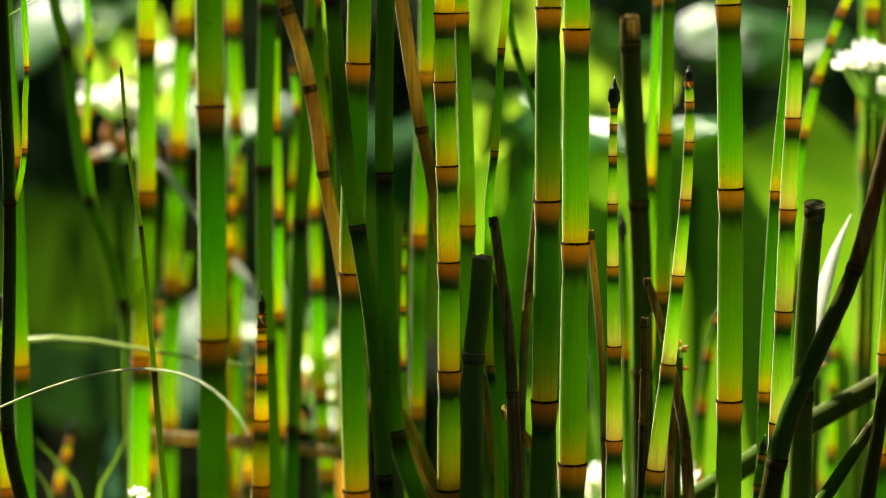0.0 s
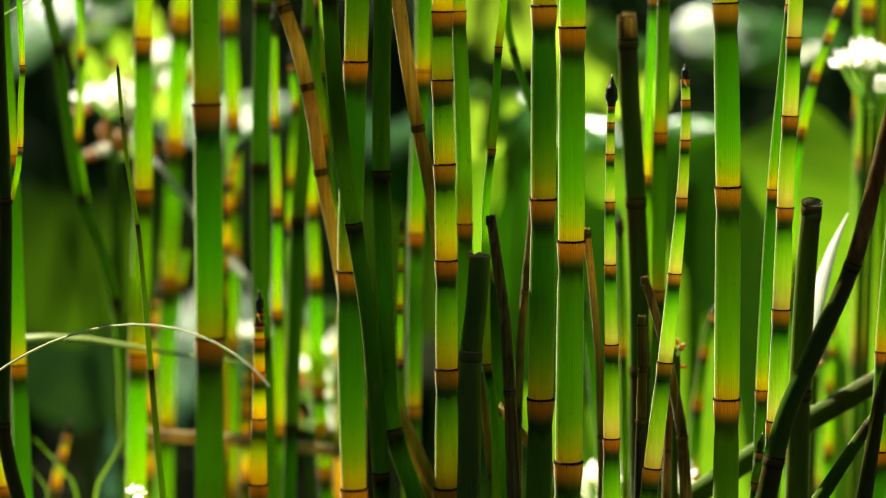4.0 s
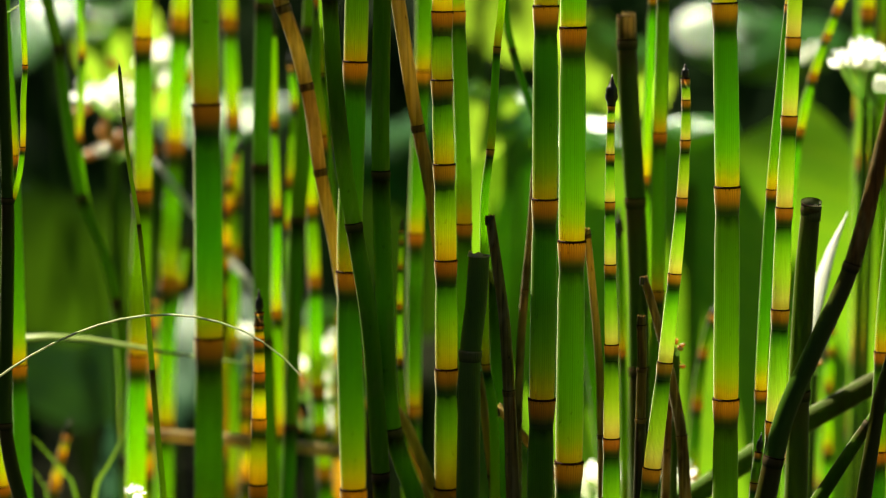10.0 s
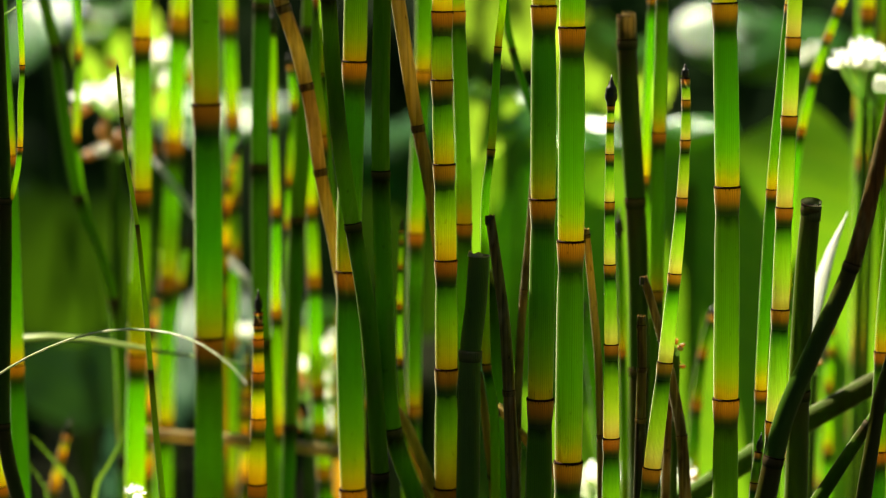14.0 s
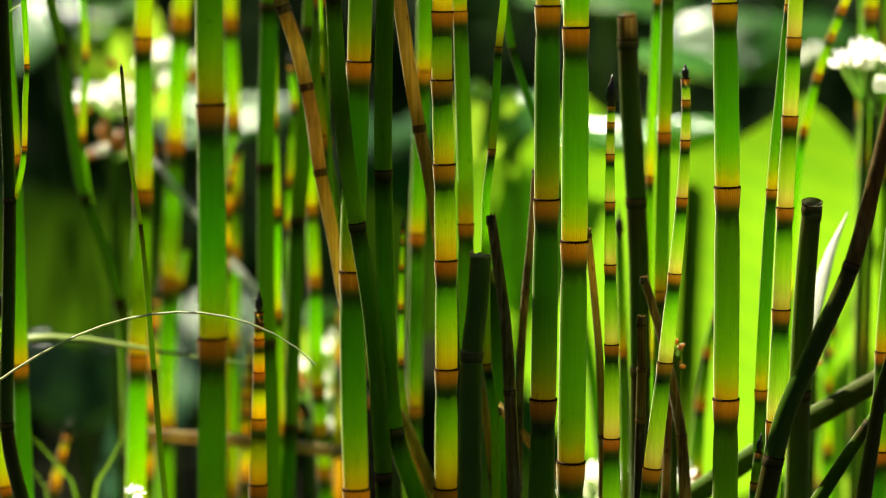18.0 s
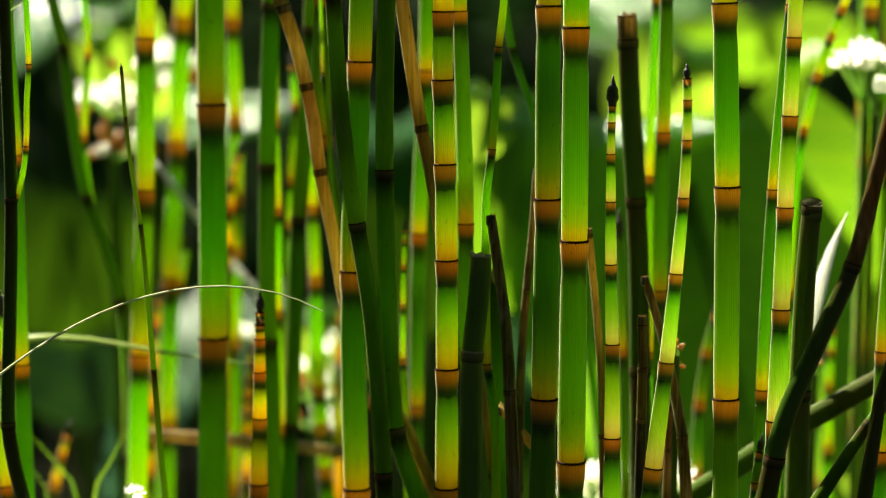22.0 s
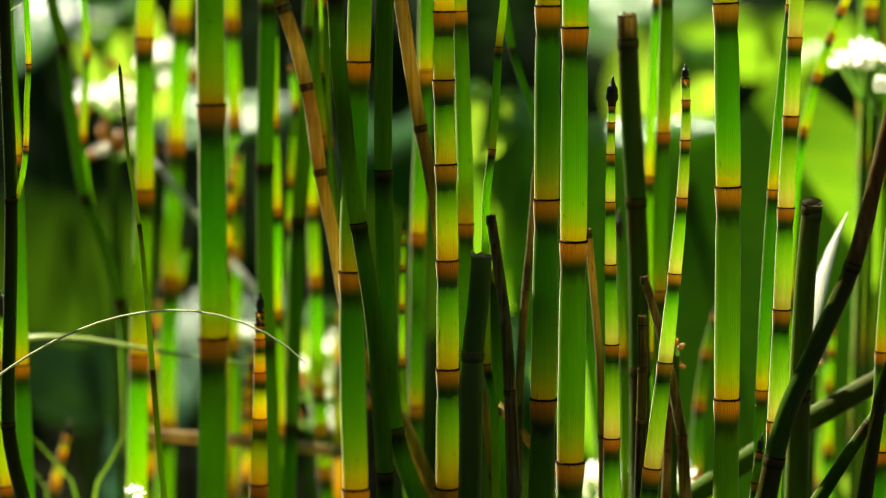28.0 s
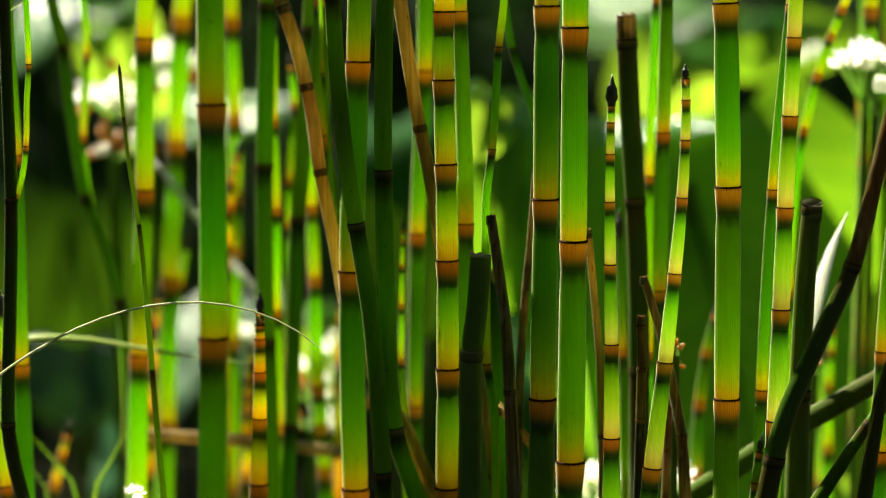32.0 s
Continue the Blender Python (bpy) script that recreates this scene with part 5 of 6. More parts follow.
part("foot", ribbon(bent([(0.0, 0.0, 0.0), (-0.01, 0.0, 0.6 * BLADE_KNEE), (0.0, 0.0, BLADE_KNEE)], 16), [0.0013] * 16, 0.55), GRASS, long_blade)
PIECES = []
for k in range(BLADE_PIECES):
    w0, w1 = (0.0013 * (1 - 0.6 * (j / BLADE_PIECES) ** 2) for j in (k, k + 1))
    ends = [Vector((BLADE_STEP * u, 0, 0)) for u in (-0.03, 0.5, 1.03)]
    PIECES.append(part("blade_piece", ribbon(ends, [w0, (w0 + w1) / 2, w1], 0.55), GRASS, long_blade))


def bow(rise, bend, curl, aside):
    """Where each piece begins and how it is turned, from the knee on: its climb along the blade and its swing towards the eye."""
    p, out = Vector((0, 0, BLADE_KNEE)), []
    for k in range(BLADE_PIECES):
        s = (k + 0.5) / BLADE_PIECES
        climb, swing_out = rise + bend * s + curl * s * s, aside * s
        out.append(pose(*p, 0, -math.degrees(climb), -math.degrees(swing_out)))
        p += BLADE_STEP * Vector((math.cos(climb) * math.cos(swing_out), -math.cos(climb) * math.sin(swing_out), math.sin(climb)))
    return out



def petal(c, q, length, width):
    rows = [(0.0, 0.15), (0.35, 0.9), (0.7, 1.0), (1.0, 0.25)]
    verts, faces, uvs = [], [], []
    for t, w in rows:
        for s in (-1, 0, 1):
            verts.append(c + q @ Vector((s * w * width * 0.5, t * length, 0.25 * t * t * length - 0.12 * abs(s) * w * width)))
    for i in range(3):
        for k in range(2):
            a = i * 3 + k
            faces.append((a, a + 1, a + 4, a + 3))
            uvs.extend(((i / 3, k / 2), (i / 3, (k + 1) / 2), ((i + 1) / 3, (k + 1) / 2), ((i + 1) / 3, k / 2)))
    return verts, faces, uvs


def flower_head(label, at, size, florets, seed, petal_len=0.007, buds=2, spread=1.0, foot=(0.0, 0.02), low=0.2, cupped=38, bud=1.0):
    """A loose umbel of small white flowers on a thin green stalk from the ground."""
    rng = random.Random(seed)
    thing = tagged(new("flower"), label, "flower", "white flowers")
    base = Vector((at[0] + foot[0], at[1] + foot[1], 0.0))
    thing.location = base
    top = Vector(at) - base
    hub = top - Vector((0, 0, size * 1.1))
    line = bent([(0, 0, 0), (hub.x * 0.3, hub.y * 0.3, hub.z * 0.5), tuple(hub)], 14)
    part("stalk", tube(line, [0.0016] * 14, 8), PETIOLE, thing)
    for f in range(florets):
        d = Vector((rng.gauss(0, 0.55), rng.gauss(0, 0.55), rng.uniform(low, 1.0) * spread)).normalized()
        c = hub + d * size * rng.uniform(0.8, 1.15)
        part("pedicel", tube([hub, (hub + c) / 2 + Vector((0, 0, -0.001)), c], [0.0006, 0.0006, 0.0009], 6), PEDICEL, thing)
        spin = d.to_track_quat("Z", "Y").to_matrix()
        petals = []
        for k in range(6):
            q = spin @ (Matrix.Rotation(2 * math.pi * k / 6 + rng.uniform(-0.1, 0.1), 3, "Z") @ Matrix.Rotation(radians(cupped + rng.uniform(-15, 15)), 3, "X"))
            petals.append(petal(c, q, petal_len * rng.uniform(0.85, 1.1), petal_len * 0.55))
        part("floret", joined(*petals), WHITE, thing)
    for b in range(buds):
        d = Vector((rng.gauss(0, 0.7), rng.gauss(0, 0.7), rng.uniform(-0.1, 0.7))).normalized()
        c = hub + d * size
        part("bud", tube([c - d * 0.002 * bud, c, c + d * 0.003 * bud, c + d * 0.0055 * bud], [0.0006 * bud, 0.0019 * bud, 0.002 * bud, 0.0004], 8), BUD, thing)
    return thing


flower_head("white flower head in full sun", (0.1810, 0.1200, 0.6675), 0.021, 18, 1, petal_len=0.0075, buds=0, spread=2.6, low=0.6, cupped=45)
flower_head("white flower head in full sun", (0.1864, 0.1300, 0.6657), 0.020, 9, 21, petal_len=0.0075, buds=0, spread=3.5, low=0.6, cupped=45)
flower_head("white flowers with faded pink buds", (-0.1557, 0.2200, 0.6468), 0.014, 9, 3, petal_len=0.009, buds=9)
flower_head("white flowers with faded pink buds", (-0.1392, 0.2400, 0.6641), 0.02, 9, 4, petal_len=0.008, buds=9)
flower_head("fading flower head with pinkish brown buds", (-0.1547, 0.2300, 0.6260), 0.014, 3, 24, petal_len=0.006, buds=14)
flower_head("loose white flower head low in the clump", (-0.0560, 0.2000, 0.5162), 0.018, 10, 5, petal_len=0.0042, buds=8)
flower_head("loose white flower head low in the clump", (-0.0511, 0.2100, 0.5251), 0.016, 8, 6, petal_len=0.0042, buds=6)
flower_head("loose white flower head low in the clump", (-0.0651, 0.2500, 0.4927), 0.014, 7, 14, petal_len=0.005, buds=4)
flower_head("small white flower low in the clump", (-0.1256, 0.0300, 0.4980), 0.005, 5, 7, petal_len=0.0035, buds=0)
flower_head("white flower low behind the stems", (0.0633, 0.0800, 0.4917), 0.010, 5, 8, petal_len=0.010, buds=0)
# two small heads added to whiten the sheen between the stems
flower_head("white petals added where sheen shows between the stems", (-0.0993, 0.3000, 0.5160), 0.006, 4, 11, petal_len=0.006, buds=1)
flower_head("white petals added where sheen shows between the stems", (-0.0527, 0.3000, 0.5110), 0.008, 4, 12, petal_len=0.006, buds=3)
flower_head("white flower low behind the stems", (0.0791, 0.1000, 0.4870), 0.009, 4, 9, petal_len=0.009, buds=1)

flower_head("white flower low behind the stems", (0.0992, 0.1000, 0.4887), 0.007, 4, 19, petal_len=0.008, buds=1)
# no flower stands here: white petals added to blur into a glint
flower_head("white florets added for a blurred glint far behind the stems", (0.1899, 0.3500, 0.6541), 0.003, 5, 31, petal_len=0.006, buds=0)

flower_head("dried orange-brown flower remains among the stems", (0.0926, 0.0300, 0.5584), 0.0022, 0, 41, buds=8, bud=0.4)
flower_head("dried orange-brown flower remains among the stems", (0.1551, 0.0800, 0.5413), 0.0022, 0, 42, buds=8, bud=0.4)
flower_head("dried orange-brown flower remains among the stems", (0.0927, 0.0300, 0.5506), 0.0020, 0, 43, buds=7, bud=0.4)


def twig(label, points, radius, mat=None):
    """A dry stem lying among the others."""
    line = bent(points, 24)
    foot = line[0].copy()
    thing = tagged(new("dry_stem", mesh_of("dry_stem", tube([q - foot for q in line], [radius * min(1.0, 0.7 + 0.3 * k) for k in range(24)], 14, wobble=0.08, close_top=True, close_bottom=True), mat or STRAW)), label, "dead stem")
    thing.location = foot
    return thing


twig("dry tan stem lying across behind the green stems", [(-0.1367, 0.1300, 0.4995), (-0.0956, 0.1300, 0.4970), (-0.0658, 0.1300, 0.4939), (-0.0359, 0.1300, 0.4899)], 0.0028)
twig("bleached dead stem with a pale cut end", [(0.1815, 0.1000, 0.6564), (0.1935, 0.1000, 0.6609), (0.2129, 0.1000, 0.6486), (0.2263, 0.1000, 0.5958), (0.2419, 0.1000, 0.0)], 0.005, WHITENED)

# ---- what moves ----


def sway(key, height, rows):
    """A stem leans sideways from its foot; rows: seconds and millimetres at that height."""
    thing = STEMS[key]
    f = thing.location.copy()
    walk(thing, [(t, pose(*f, 0, math.degrees(math.atan2(mm / 1000, height)), 0)) for t, mm in rows])


def swing(key, rows):
    """A leaf blade nods on its stalk; rows: seconds and its turn."""
    blade, top, thing = LEAVES[key]
    walk(blade, [(t, pose(*top, *turn)) for t, *turn in rows])


def nod(key, rows):
    """A whole leaf leans on its stalk's foot; rows: seconds and degrees to the right."""
    blade, top, thing = LEAVES[key]
    f = thing.location.copy()
    walk(thing, [(t, pose(*f, 0, a, 0)) for t, a in rows])


def motions():
    sway("s1287", 0.62, [(0, 0.02), (0.5, 0.34), (1, 0.00), (1.5, 0.32), (2.5, 0.00), (3, 0.34), (3.5, 0.02), (5.5, 0.00), (16.5, 0.00), (17, 0.34), (17.5, 0.00), (20, 0.00), (20.5, 0.34), (22, 0.00), (22.5, 0.34), (32, 0.34)])
    sway("s1013", 0.60, [(0, -0.00), (1, -0.98), (1.5, -0.66), (2, -0.98), (2.5, -0.66), (7.5, -0.32), (8, 0.00), (11, 0.00), (11.5, -0.32), (13, -0.32), (13.5, -0.66), (14, -0.32), (14.5, -0.66), (16.5, 0.00), (17.5, 0.00), (18, 0.98), (19, 0.00), (20.5, 0.98), (22, 0.98), (22.5, 1.63), (23.5, 1.31), (24.5, 1.97), (25, 0.98), (25.5, 0.66), (29.5, 0.66), (30, 0.32), (32, 0.66)])
    sway("s965", 0.62, [(0, -0.32), (1, -1.29), (2, -1.31), (2.5, -0.97), (3.5, -0.97), (5.5, -0.32), (7.5, -0.32), (8, 0.00), (11, 0.00), (12.5, -0.65), (14, -0.65), (14.5, -0.97), (16.5, 0.00), (17.5, 0.00), (18, 0.65), (19, 0.00), (19.5, 0.00), (20.5, 0.97), (22, 0.97), (22.5, 1.61), (23.5, 1.29), (24, 1.94), (24.5, 1.94), (25, 0.97), (25.5, 0.65), (31.5, 0.65), (32, 0.32)])
    sway("s782", 0.66, [(0, -0.32), (0.5, 0.00), (1, -0.34), (1.5, -0.02), (2.5, -0.34), (5.5, 0.00), (18, 0.00), (18.5, 0.32), (22, 0.32), (23, 0.99), (24, 1.31), (25.5, 0.65), (32, 0.65)])
    sway("s366", 0.65, [(0, 0.33), (0.5, 0.33), (1, -0.68), (2, -0.35), (2.5, -0.68), (3, -0.33), (5.5, 0.00), (14.5, 0.00), (17.5, 0.33), (18, 1.67), (18.5, 1.67), (19.5, 1.01), (20, 1.34), (21.5, 1.34), (22, 2.02), (23, 2.02), (23.5, 2.35), (24.5, 2.02), (32, 2.02)])
    sway("t1083", 0.62, [(0, -0.32), (0.5, 0.00), (1, -0.32), (3.5, -0.32), (5.5, 0.00), (12, 0.00), (12.5, -0.32), (13.5, 0.00), (14.5, -0.32), (16.5, 0.00), (19, 0.00), (19.5, 0.34), (32, 0.00)])
    sway("t1213", 0.59, [(0, 0.02), (1, 0.00), (1.5, 0.32), (2, 0.00), (5.5, -0.32), (6, 0.00), (6.5, -0.32), (7, 0.00), (14.5, 0.00), (16.5, 0.34), (17, 0.34), (17.5, 0.00), (18.5, 0.00), (19, 0.34), (19.5, 0.00), (20, 0.34), (20.5, 0.00), (21, 0.34), (24.5, 0.65), (25, 0.34), (27.5, 0.34), (28, 0.00), (32, 0.00)])
    sway("s1404", 0.68, [(0, -0.00), (14.5, 0.00), (16.5, 0.32), (17, 0.00), (17.5, 0.32), (22, 0.32), (22.5, 0.63), (29, 0.63), (29.5, 0.32), (30, 0.63), (30.5, 0.32), (32, 0.32)])
    sway("s1365", 0.54, [(0, 0.02), (19.5, 0.00), (20, 0.35), (32, 0.35)])
    sway("s1343", 0.55, [(0, 0.02), (19.5, 0.00), (20, 0.33), (32, 0.33)])
    sway("k1436", 0.62, [(0, 0.00), (17.5, 0.00), (18, 0.32), (19, 0.32), (19.5, 0.00), (20, 0.32), (21, 0.32), (21.5, 0.00), (22, 0.32), (23.5, 0.32), (24, 0.67), (25, 0.32), (32, 0.32)])
    sway("k1508", 0.60, [(0, 0.00), (21, 0.00), (21.5, 0.31), (32, 0.31)])
    sway("s1560", 0.57, [(0, -0.00), (17.5, 0.00), (18, 0.33), (19, 0.33), (19.5, 0.00), (20, 0.33), (21, 0.33), (21.5, 0.00), (22, 0.33), (23.5, 0.33), (24, 0.67), (25, 0.33), (32, 0.33)])
    sway("d1550", 0.60, [(0, 0.00), (21, 0.00), (21.5, 0.31), (32, 0.31)])
    sway("s1170", 0.64, [(0, 0.70), (1, 0.34), (3, 0.34), (3.5, 0.00), (6, 0.00), (6.5, -0.36), (7.5, -0.36), (8, 0.00), (13, 0.00), (13.5, -0.36), (14, -0.36), (16.5, 0.67), (17.5, 0.67), (18, 1.71), (19, 1.71), (19.5, 2.41), (20, 1.71), (21, 2.07), (22, 1.37), (22.5, 1.71), (23.5, 1.71), (24, 2.07), (25, 1.37), (32, 1.37)])
    sway("s1145", 0.64, [(0, 0.73), (1, 0.35), (3, 0.35), (3.5, 0.00), (6, 0.00), (6.5, -0.38), (7.5, -0.38), (8, 0.00), (13, 0.00), (13.5, -0.38), (14, -0.38), (16.5, 0.70), (17.5, 0.70), (18, 1.79), (19, 1.79), (19.5, 2.51), (20, 1.79), (21, 2.16), (22, 1.43), (22.5, 1.79), (23.5, 1.79), (24, 2.16), (25, 1.43), (32, 1.43)])
    sway("k1125", 0.61, [(0, -0.00), (1, 0.00), (1.5, 0.34), (2.5, -0.02), (14.5, 0.00), (16.5, 0.34), (17.5, 0.00), (18, 0.34), (28.5, 0.34), (29, 0.00), (32, 0.00)])
    sway("w1135", 0.57, [(0, -0.00), (0.5, 0.32), (1, -0.02), (1.5, 0.30), (2.5, -0.02), (14.5, 0.00), (16.5, 0.32), (17.5, 0.32), (18, 0.00), (18.5, 0.32), (30.5, 0.32), (31, 0.00), (32, 0.00)])
    sway("w1140", 0.59, [(0, 0.02), (2, 0.00), (2.5, -0.32), (3.5, 0.02), (5.5, -0.32), (6, 0.00), (14.5, 0.00), (16.5, 0.35), (17, 0.00), (19.5, 0.00), (20.5, 0.35), (21, 0.00), (21.5, 0.35), (22.5, 0.35), (23, 0.67), (24.5, 0.67), (25, 0.35), (32, 0.00)])
    sway("w1175", 0.59, [(0, 0.02), (2, 0.00), (2.5, -0.33), (3.5, 0.02), (5.5, -0.33), (6, 0.00), (14.5, 0.00), (16.5, 0.35), (17, 0.00), (19.5, 0.00), (20.5, 0.35), (21, 0.00), (21.5, 0.35), (22.5, 0.35), (23, 0.67), (24.5, 0.67), (25, 0.35), (32, 0.00)])
    sway("w1035", 0.60, [(0, 0.00), (0.5, -0.33), (1.5, -0.33), (2, -0.67), (5.5, 0.00), (6.5, -0.33), (7, 0.00), (11.5, 0.00), (12, -0.33), (14.5, -0.33), (16.5, 0.00), (17, 0.35), (17.5, 0.00), (18, 0.35), (18.5, 0.00), (19, 0.00), (20.5, 0.67), (23.5, 0.67), (24, 1.00), (27.5, 0.35), (32, 0.35)])
    sway("w930", 0.60, [(0, 0.00), (0.5, -0.33), (1.5, -0.33), (2, -0.68), (5.5, 0.00), (6.5, -0.33), (7, 0.00), (11.5, 0.00), (12, -0.33), (14.5, -0.33), (16.5, 0.00), (17, 0.35), (17.5, 0.00), (18, 0.35), (18.5, 0.00), (19, 0.00), (20.5, 0.68), (23.5, 0.68), (24, 1.01), (27.5, 0.35), (32, 0.35)])
    sway("x868", 0.55, [(0, -0.00), (1, 0.00), (1.5, 0.32), (2.5, -0.02), (16.5, 0.00), (17, 0.32), (32, 0.32)])
    sway("k848", 0.60, [(0, -0.00), (2, 0.00), (2.5, -0.34), (3, 0.00), (14.5, 0.00), (17.5, 0.32), (18, 0.66), (21.5, 0.66), (23, 1.30), (24.5, 1.30), (25, 0.98), (29, 0.98), (29.5, 0.66), (32, 0.66)])
    sway("s815", 0.60, [(0, -0.00), (14.5, 0.00), (17.5, 0.33), (18, 0.66), (22, 0.66), (22.5, 1.34), (24, 1.34), (24.5, 0.99), (27.5, 0.66), (32, 0.66)])
    sway("y880", 0.68, [(0, 0.33), (1.5, -0.02), (3.5, 0.33), (6, 0.00), (6.5, -0.35), (7, 0.00), (12.5, 0.00), (13, 0.33), (17, 0.33), (17.5, 0.65), (22, 0.65), (22.5, 1.32), (24, 1.32), (24.5, 0.98), (27.5, 0.65), (32, 0.65)])
    sway("dk870", 0.54, [(0, -0.00), (1, 0.00), (1.5, 0.33), (2.5, -0.02), (16.5, 0.00), (17, 0.33), (32, 0.33)])
    sway("w860", 0.54, [(0, -0.00), (1, 0.00), (1.5, 0.33), (2.5, -0.02), (16.5, 0.00), (17, 0.33), (32, 0.33)])
    sway("w925", 0.54, [(0, -0.00), (1, 0.00), (1.5, 0.33), (2.5, -0.02), (16.5, 0.00), (17, 0.33), (32, 0.33)])
    sway("s630", 0.67, [(0, -0.33), (1, -1.00), (1.5, -0.67), (2.5, -1.00), (3, -0.65), (5.5, 0.00), (12, 0.00), (12.5, -0.33), (14, -0.33), (14.5, -0.65), (16.5, 0.35), (17, 0.35), (17.5, 0.00), (18, 1.35), (18.5, 1.00), (21, 1.00), (22, 1.67), (22.5, 2.34), (24, 2.34), (25, 1.67), (32, 1.00)])
    sway("d674", 0.63, [(0, -0.00), (14.5, 0.00), (16.5, 0.64), (17.5, 0.32), (18, 0.96), (18.5, 0.64), (19.5, 0.96), (20, 0.64), (22.5, 1.62), (27.5, 1.30), (28, 0.96), (28.5, 1.30), (29, 0.96), (32, 0.96)])
    sway("d600", 0.61, [(0, -0.00), (0.5, -0.33), (1.5, -0.33), (2, -0.65), (5.5, 0.00), (12.5, 0.00), (13, -0.33), (14.5, -0.33), (16.5, 0.31), (17.5, 0.00), (18, 1.27), (18.5, 0.94), (21, 0.94), (21.5, 1.27), (22, 1.27), (22.5, 1.89), (24.5, 1.89), (25, 1.58), (27.5, 1.89), (30.5, 1.89), (31, 0.94), (32, 0.94)])
    sway("w738", 0.64, [(0, -0.00), (0.5, 0.00), (1, -0.35), (2, -0.02), (2.5, -0.35), (3, 0.00), (3.5, -0.33), (5.5, 0.00), (14, 0.00), (14.5, -0.35), (16.5, 0.33), (19, 0.66), (19.5, 1.01), (20, 0.00), (20.5, 0.66), (22.5, 1.34), (24.5, 1.34), (25, 1.01), (28.5, 1.01), (29, 0.66), (32, 0.66)])
    sway("d462", 0.63, [(0, 0.02), (1, -1.03), (3, -1.01), (6, 0.00), (6.5, -0.34), (7, 0.00), (12, 0.00), (13.5, -0.67), (14.5, -0.67), (16.5, 0.36), (17, 0.36), (17.5, -0.34), (18, 2.06), (19, 1.39), (21, 1.39), (22.5, 3.09), (23, 3.09), (24, 3.78), (25, 2.42), (25.5, 2.06), (28, 1.72), (28.5, 1.39), (32, 1.39)])
    sway("t458", 0.57, [(0, -0.32), (1.5, -0.66), (5.5, 0.00), (12.5, 0.00), (13, -0.32), (14.5, -0.32), (16.5, 0.34), (17, 0.00), (18.5, 0.00), (19, 0.66), (19.5, 0.34), (22, 0.34), (22.5, 0.66), (23, 0.34), (23.5, 0.66), (24.5, 0.34), (32, 0.34)])
    sway("g245", 0.61, [(0, -0.65), (1.5, -0.99), (2.5, -0.99), (3, -0.65), (3.5, -0.99), (5.5, 0.00), (12, 0.00), (13.5, -0.67), (14.5, -0.67), (16.5, 0.32), (17.5, 0.00), (18, 0.67), (18.5, 0.32), (19.5, 0.32), (20, 0.00), (20.5, 0.32), (21.5, 0.32), (22.5, 0.99), (23, 0.67), (23.5, 0.99), (25, 0.32), (29, 0.00), (29.5, -0.32), (30, 0.00), (32, 0.00)])
    sway("s250", 0.67, [(0, -0.00), (0.5, -0.02), (1, -0.72), (1.5, -0.37), (3.5, -0.35), (5.5, 0.35), (6.5, 0.00), (13, 0.00), (13.5, -0.37), (14.5, -0.37), (16.5, 0.70), (17, 0.00), (17.5, 0.00), (19.5, 1.05), (20.5, 0.70), (21, 1.05), (25, 1.05), (25.5, 0.70), (30, 0.70), (30.5, 0.35), (31, 0.70), (32, 0.70)])
    sway("s320", 0.67, [(0, -0.00), (0.5, -0.02), (1, -0.77), (1.5, -0.40), (3.5, -0.37), (5.5, 0.37), (6.5, 0.00), (13, 0.00), (13.5, -0.40), (14.5, -0.40), (16.5, 0.74), (17, 0.00), (17.5, 0.00), (19.5, 1.12), (20.5, 0.74), (21, 1.12), (25, 1.12), (25.5, 0.74), (30, 0.74), (30.5, 0.37), (31, 0.74), (32, 0.74)])
    sway("s405", 0.67, [(0, -0.00), (0.5, -0.03), (1, -0.80), (1.5, -0.41), (3.5, -0.39), (5.5, 0.39), (6.5, 0.00), (13, 0.00), (13.5, -0.41), (14.5, -0.41), (16.5, 0.77), (17, 0.00), (17.5, 0.00), (19.5, 1.16), (20.5, 0.77), (21, 1.16), (25, 1.16), (25.5, 0.77), (30, 0.77), (30.5, 0.39), (31, 0.77), (32, 0.77)])
    sway("s412", 0.67, [(0, -0.00), (0.5, -0.03), (1, -0.78), (1.5, -0.40), (3.5, -0.38), (5.5, 0.38), (6.5, 0.00), (13, 0.00), (13.5, -0.40), (14.5, -0.40), (16.5, 0.75), (17, 0.00), (17.5, 0.00), (19.5, 1.13), (20.5, 0.75), (21, 1.13), (25, 1.13), (25.5, 0.75), (30, 0.75), (30.5, 0.38), (31, 0.75), (32, 0.75)])
    sway("s435", 0.67, [(0, -0.00), (0.5, -0.03), (1, -0.78), (1.5, -0.40), (3.5, -0.38), (5.5, 0.38), (6.5, 0.00), (13, 0.00), (13.5, -0.40), (14.5, -0.40), (16.5, 0.75), (17, 0.00), (17.5, 0.00), (19.5, 1.13), (20.5, 0.75), (21, 1.13), (25, 1.13), (25.5, 0.75), (30, 0.75), (30.5, 0.38), (31, 0.75), (32, 0.75)])
    sway("s487", 0.60, [(0, -0.38), (0.5, -0.02), (1, -0.38), (1.5, -0.02), (2.5, -0.38), (3, 0.00), (13.5, 0.00), (14.5, -0.38), (16.5, 0.00), (19, 0.00), (19.5, 0.36), (28.5, 0.36), (29, 0.00), (32, 0.00)])
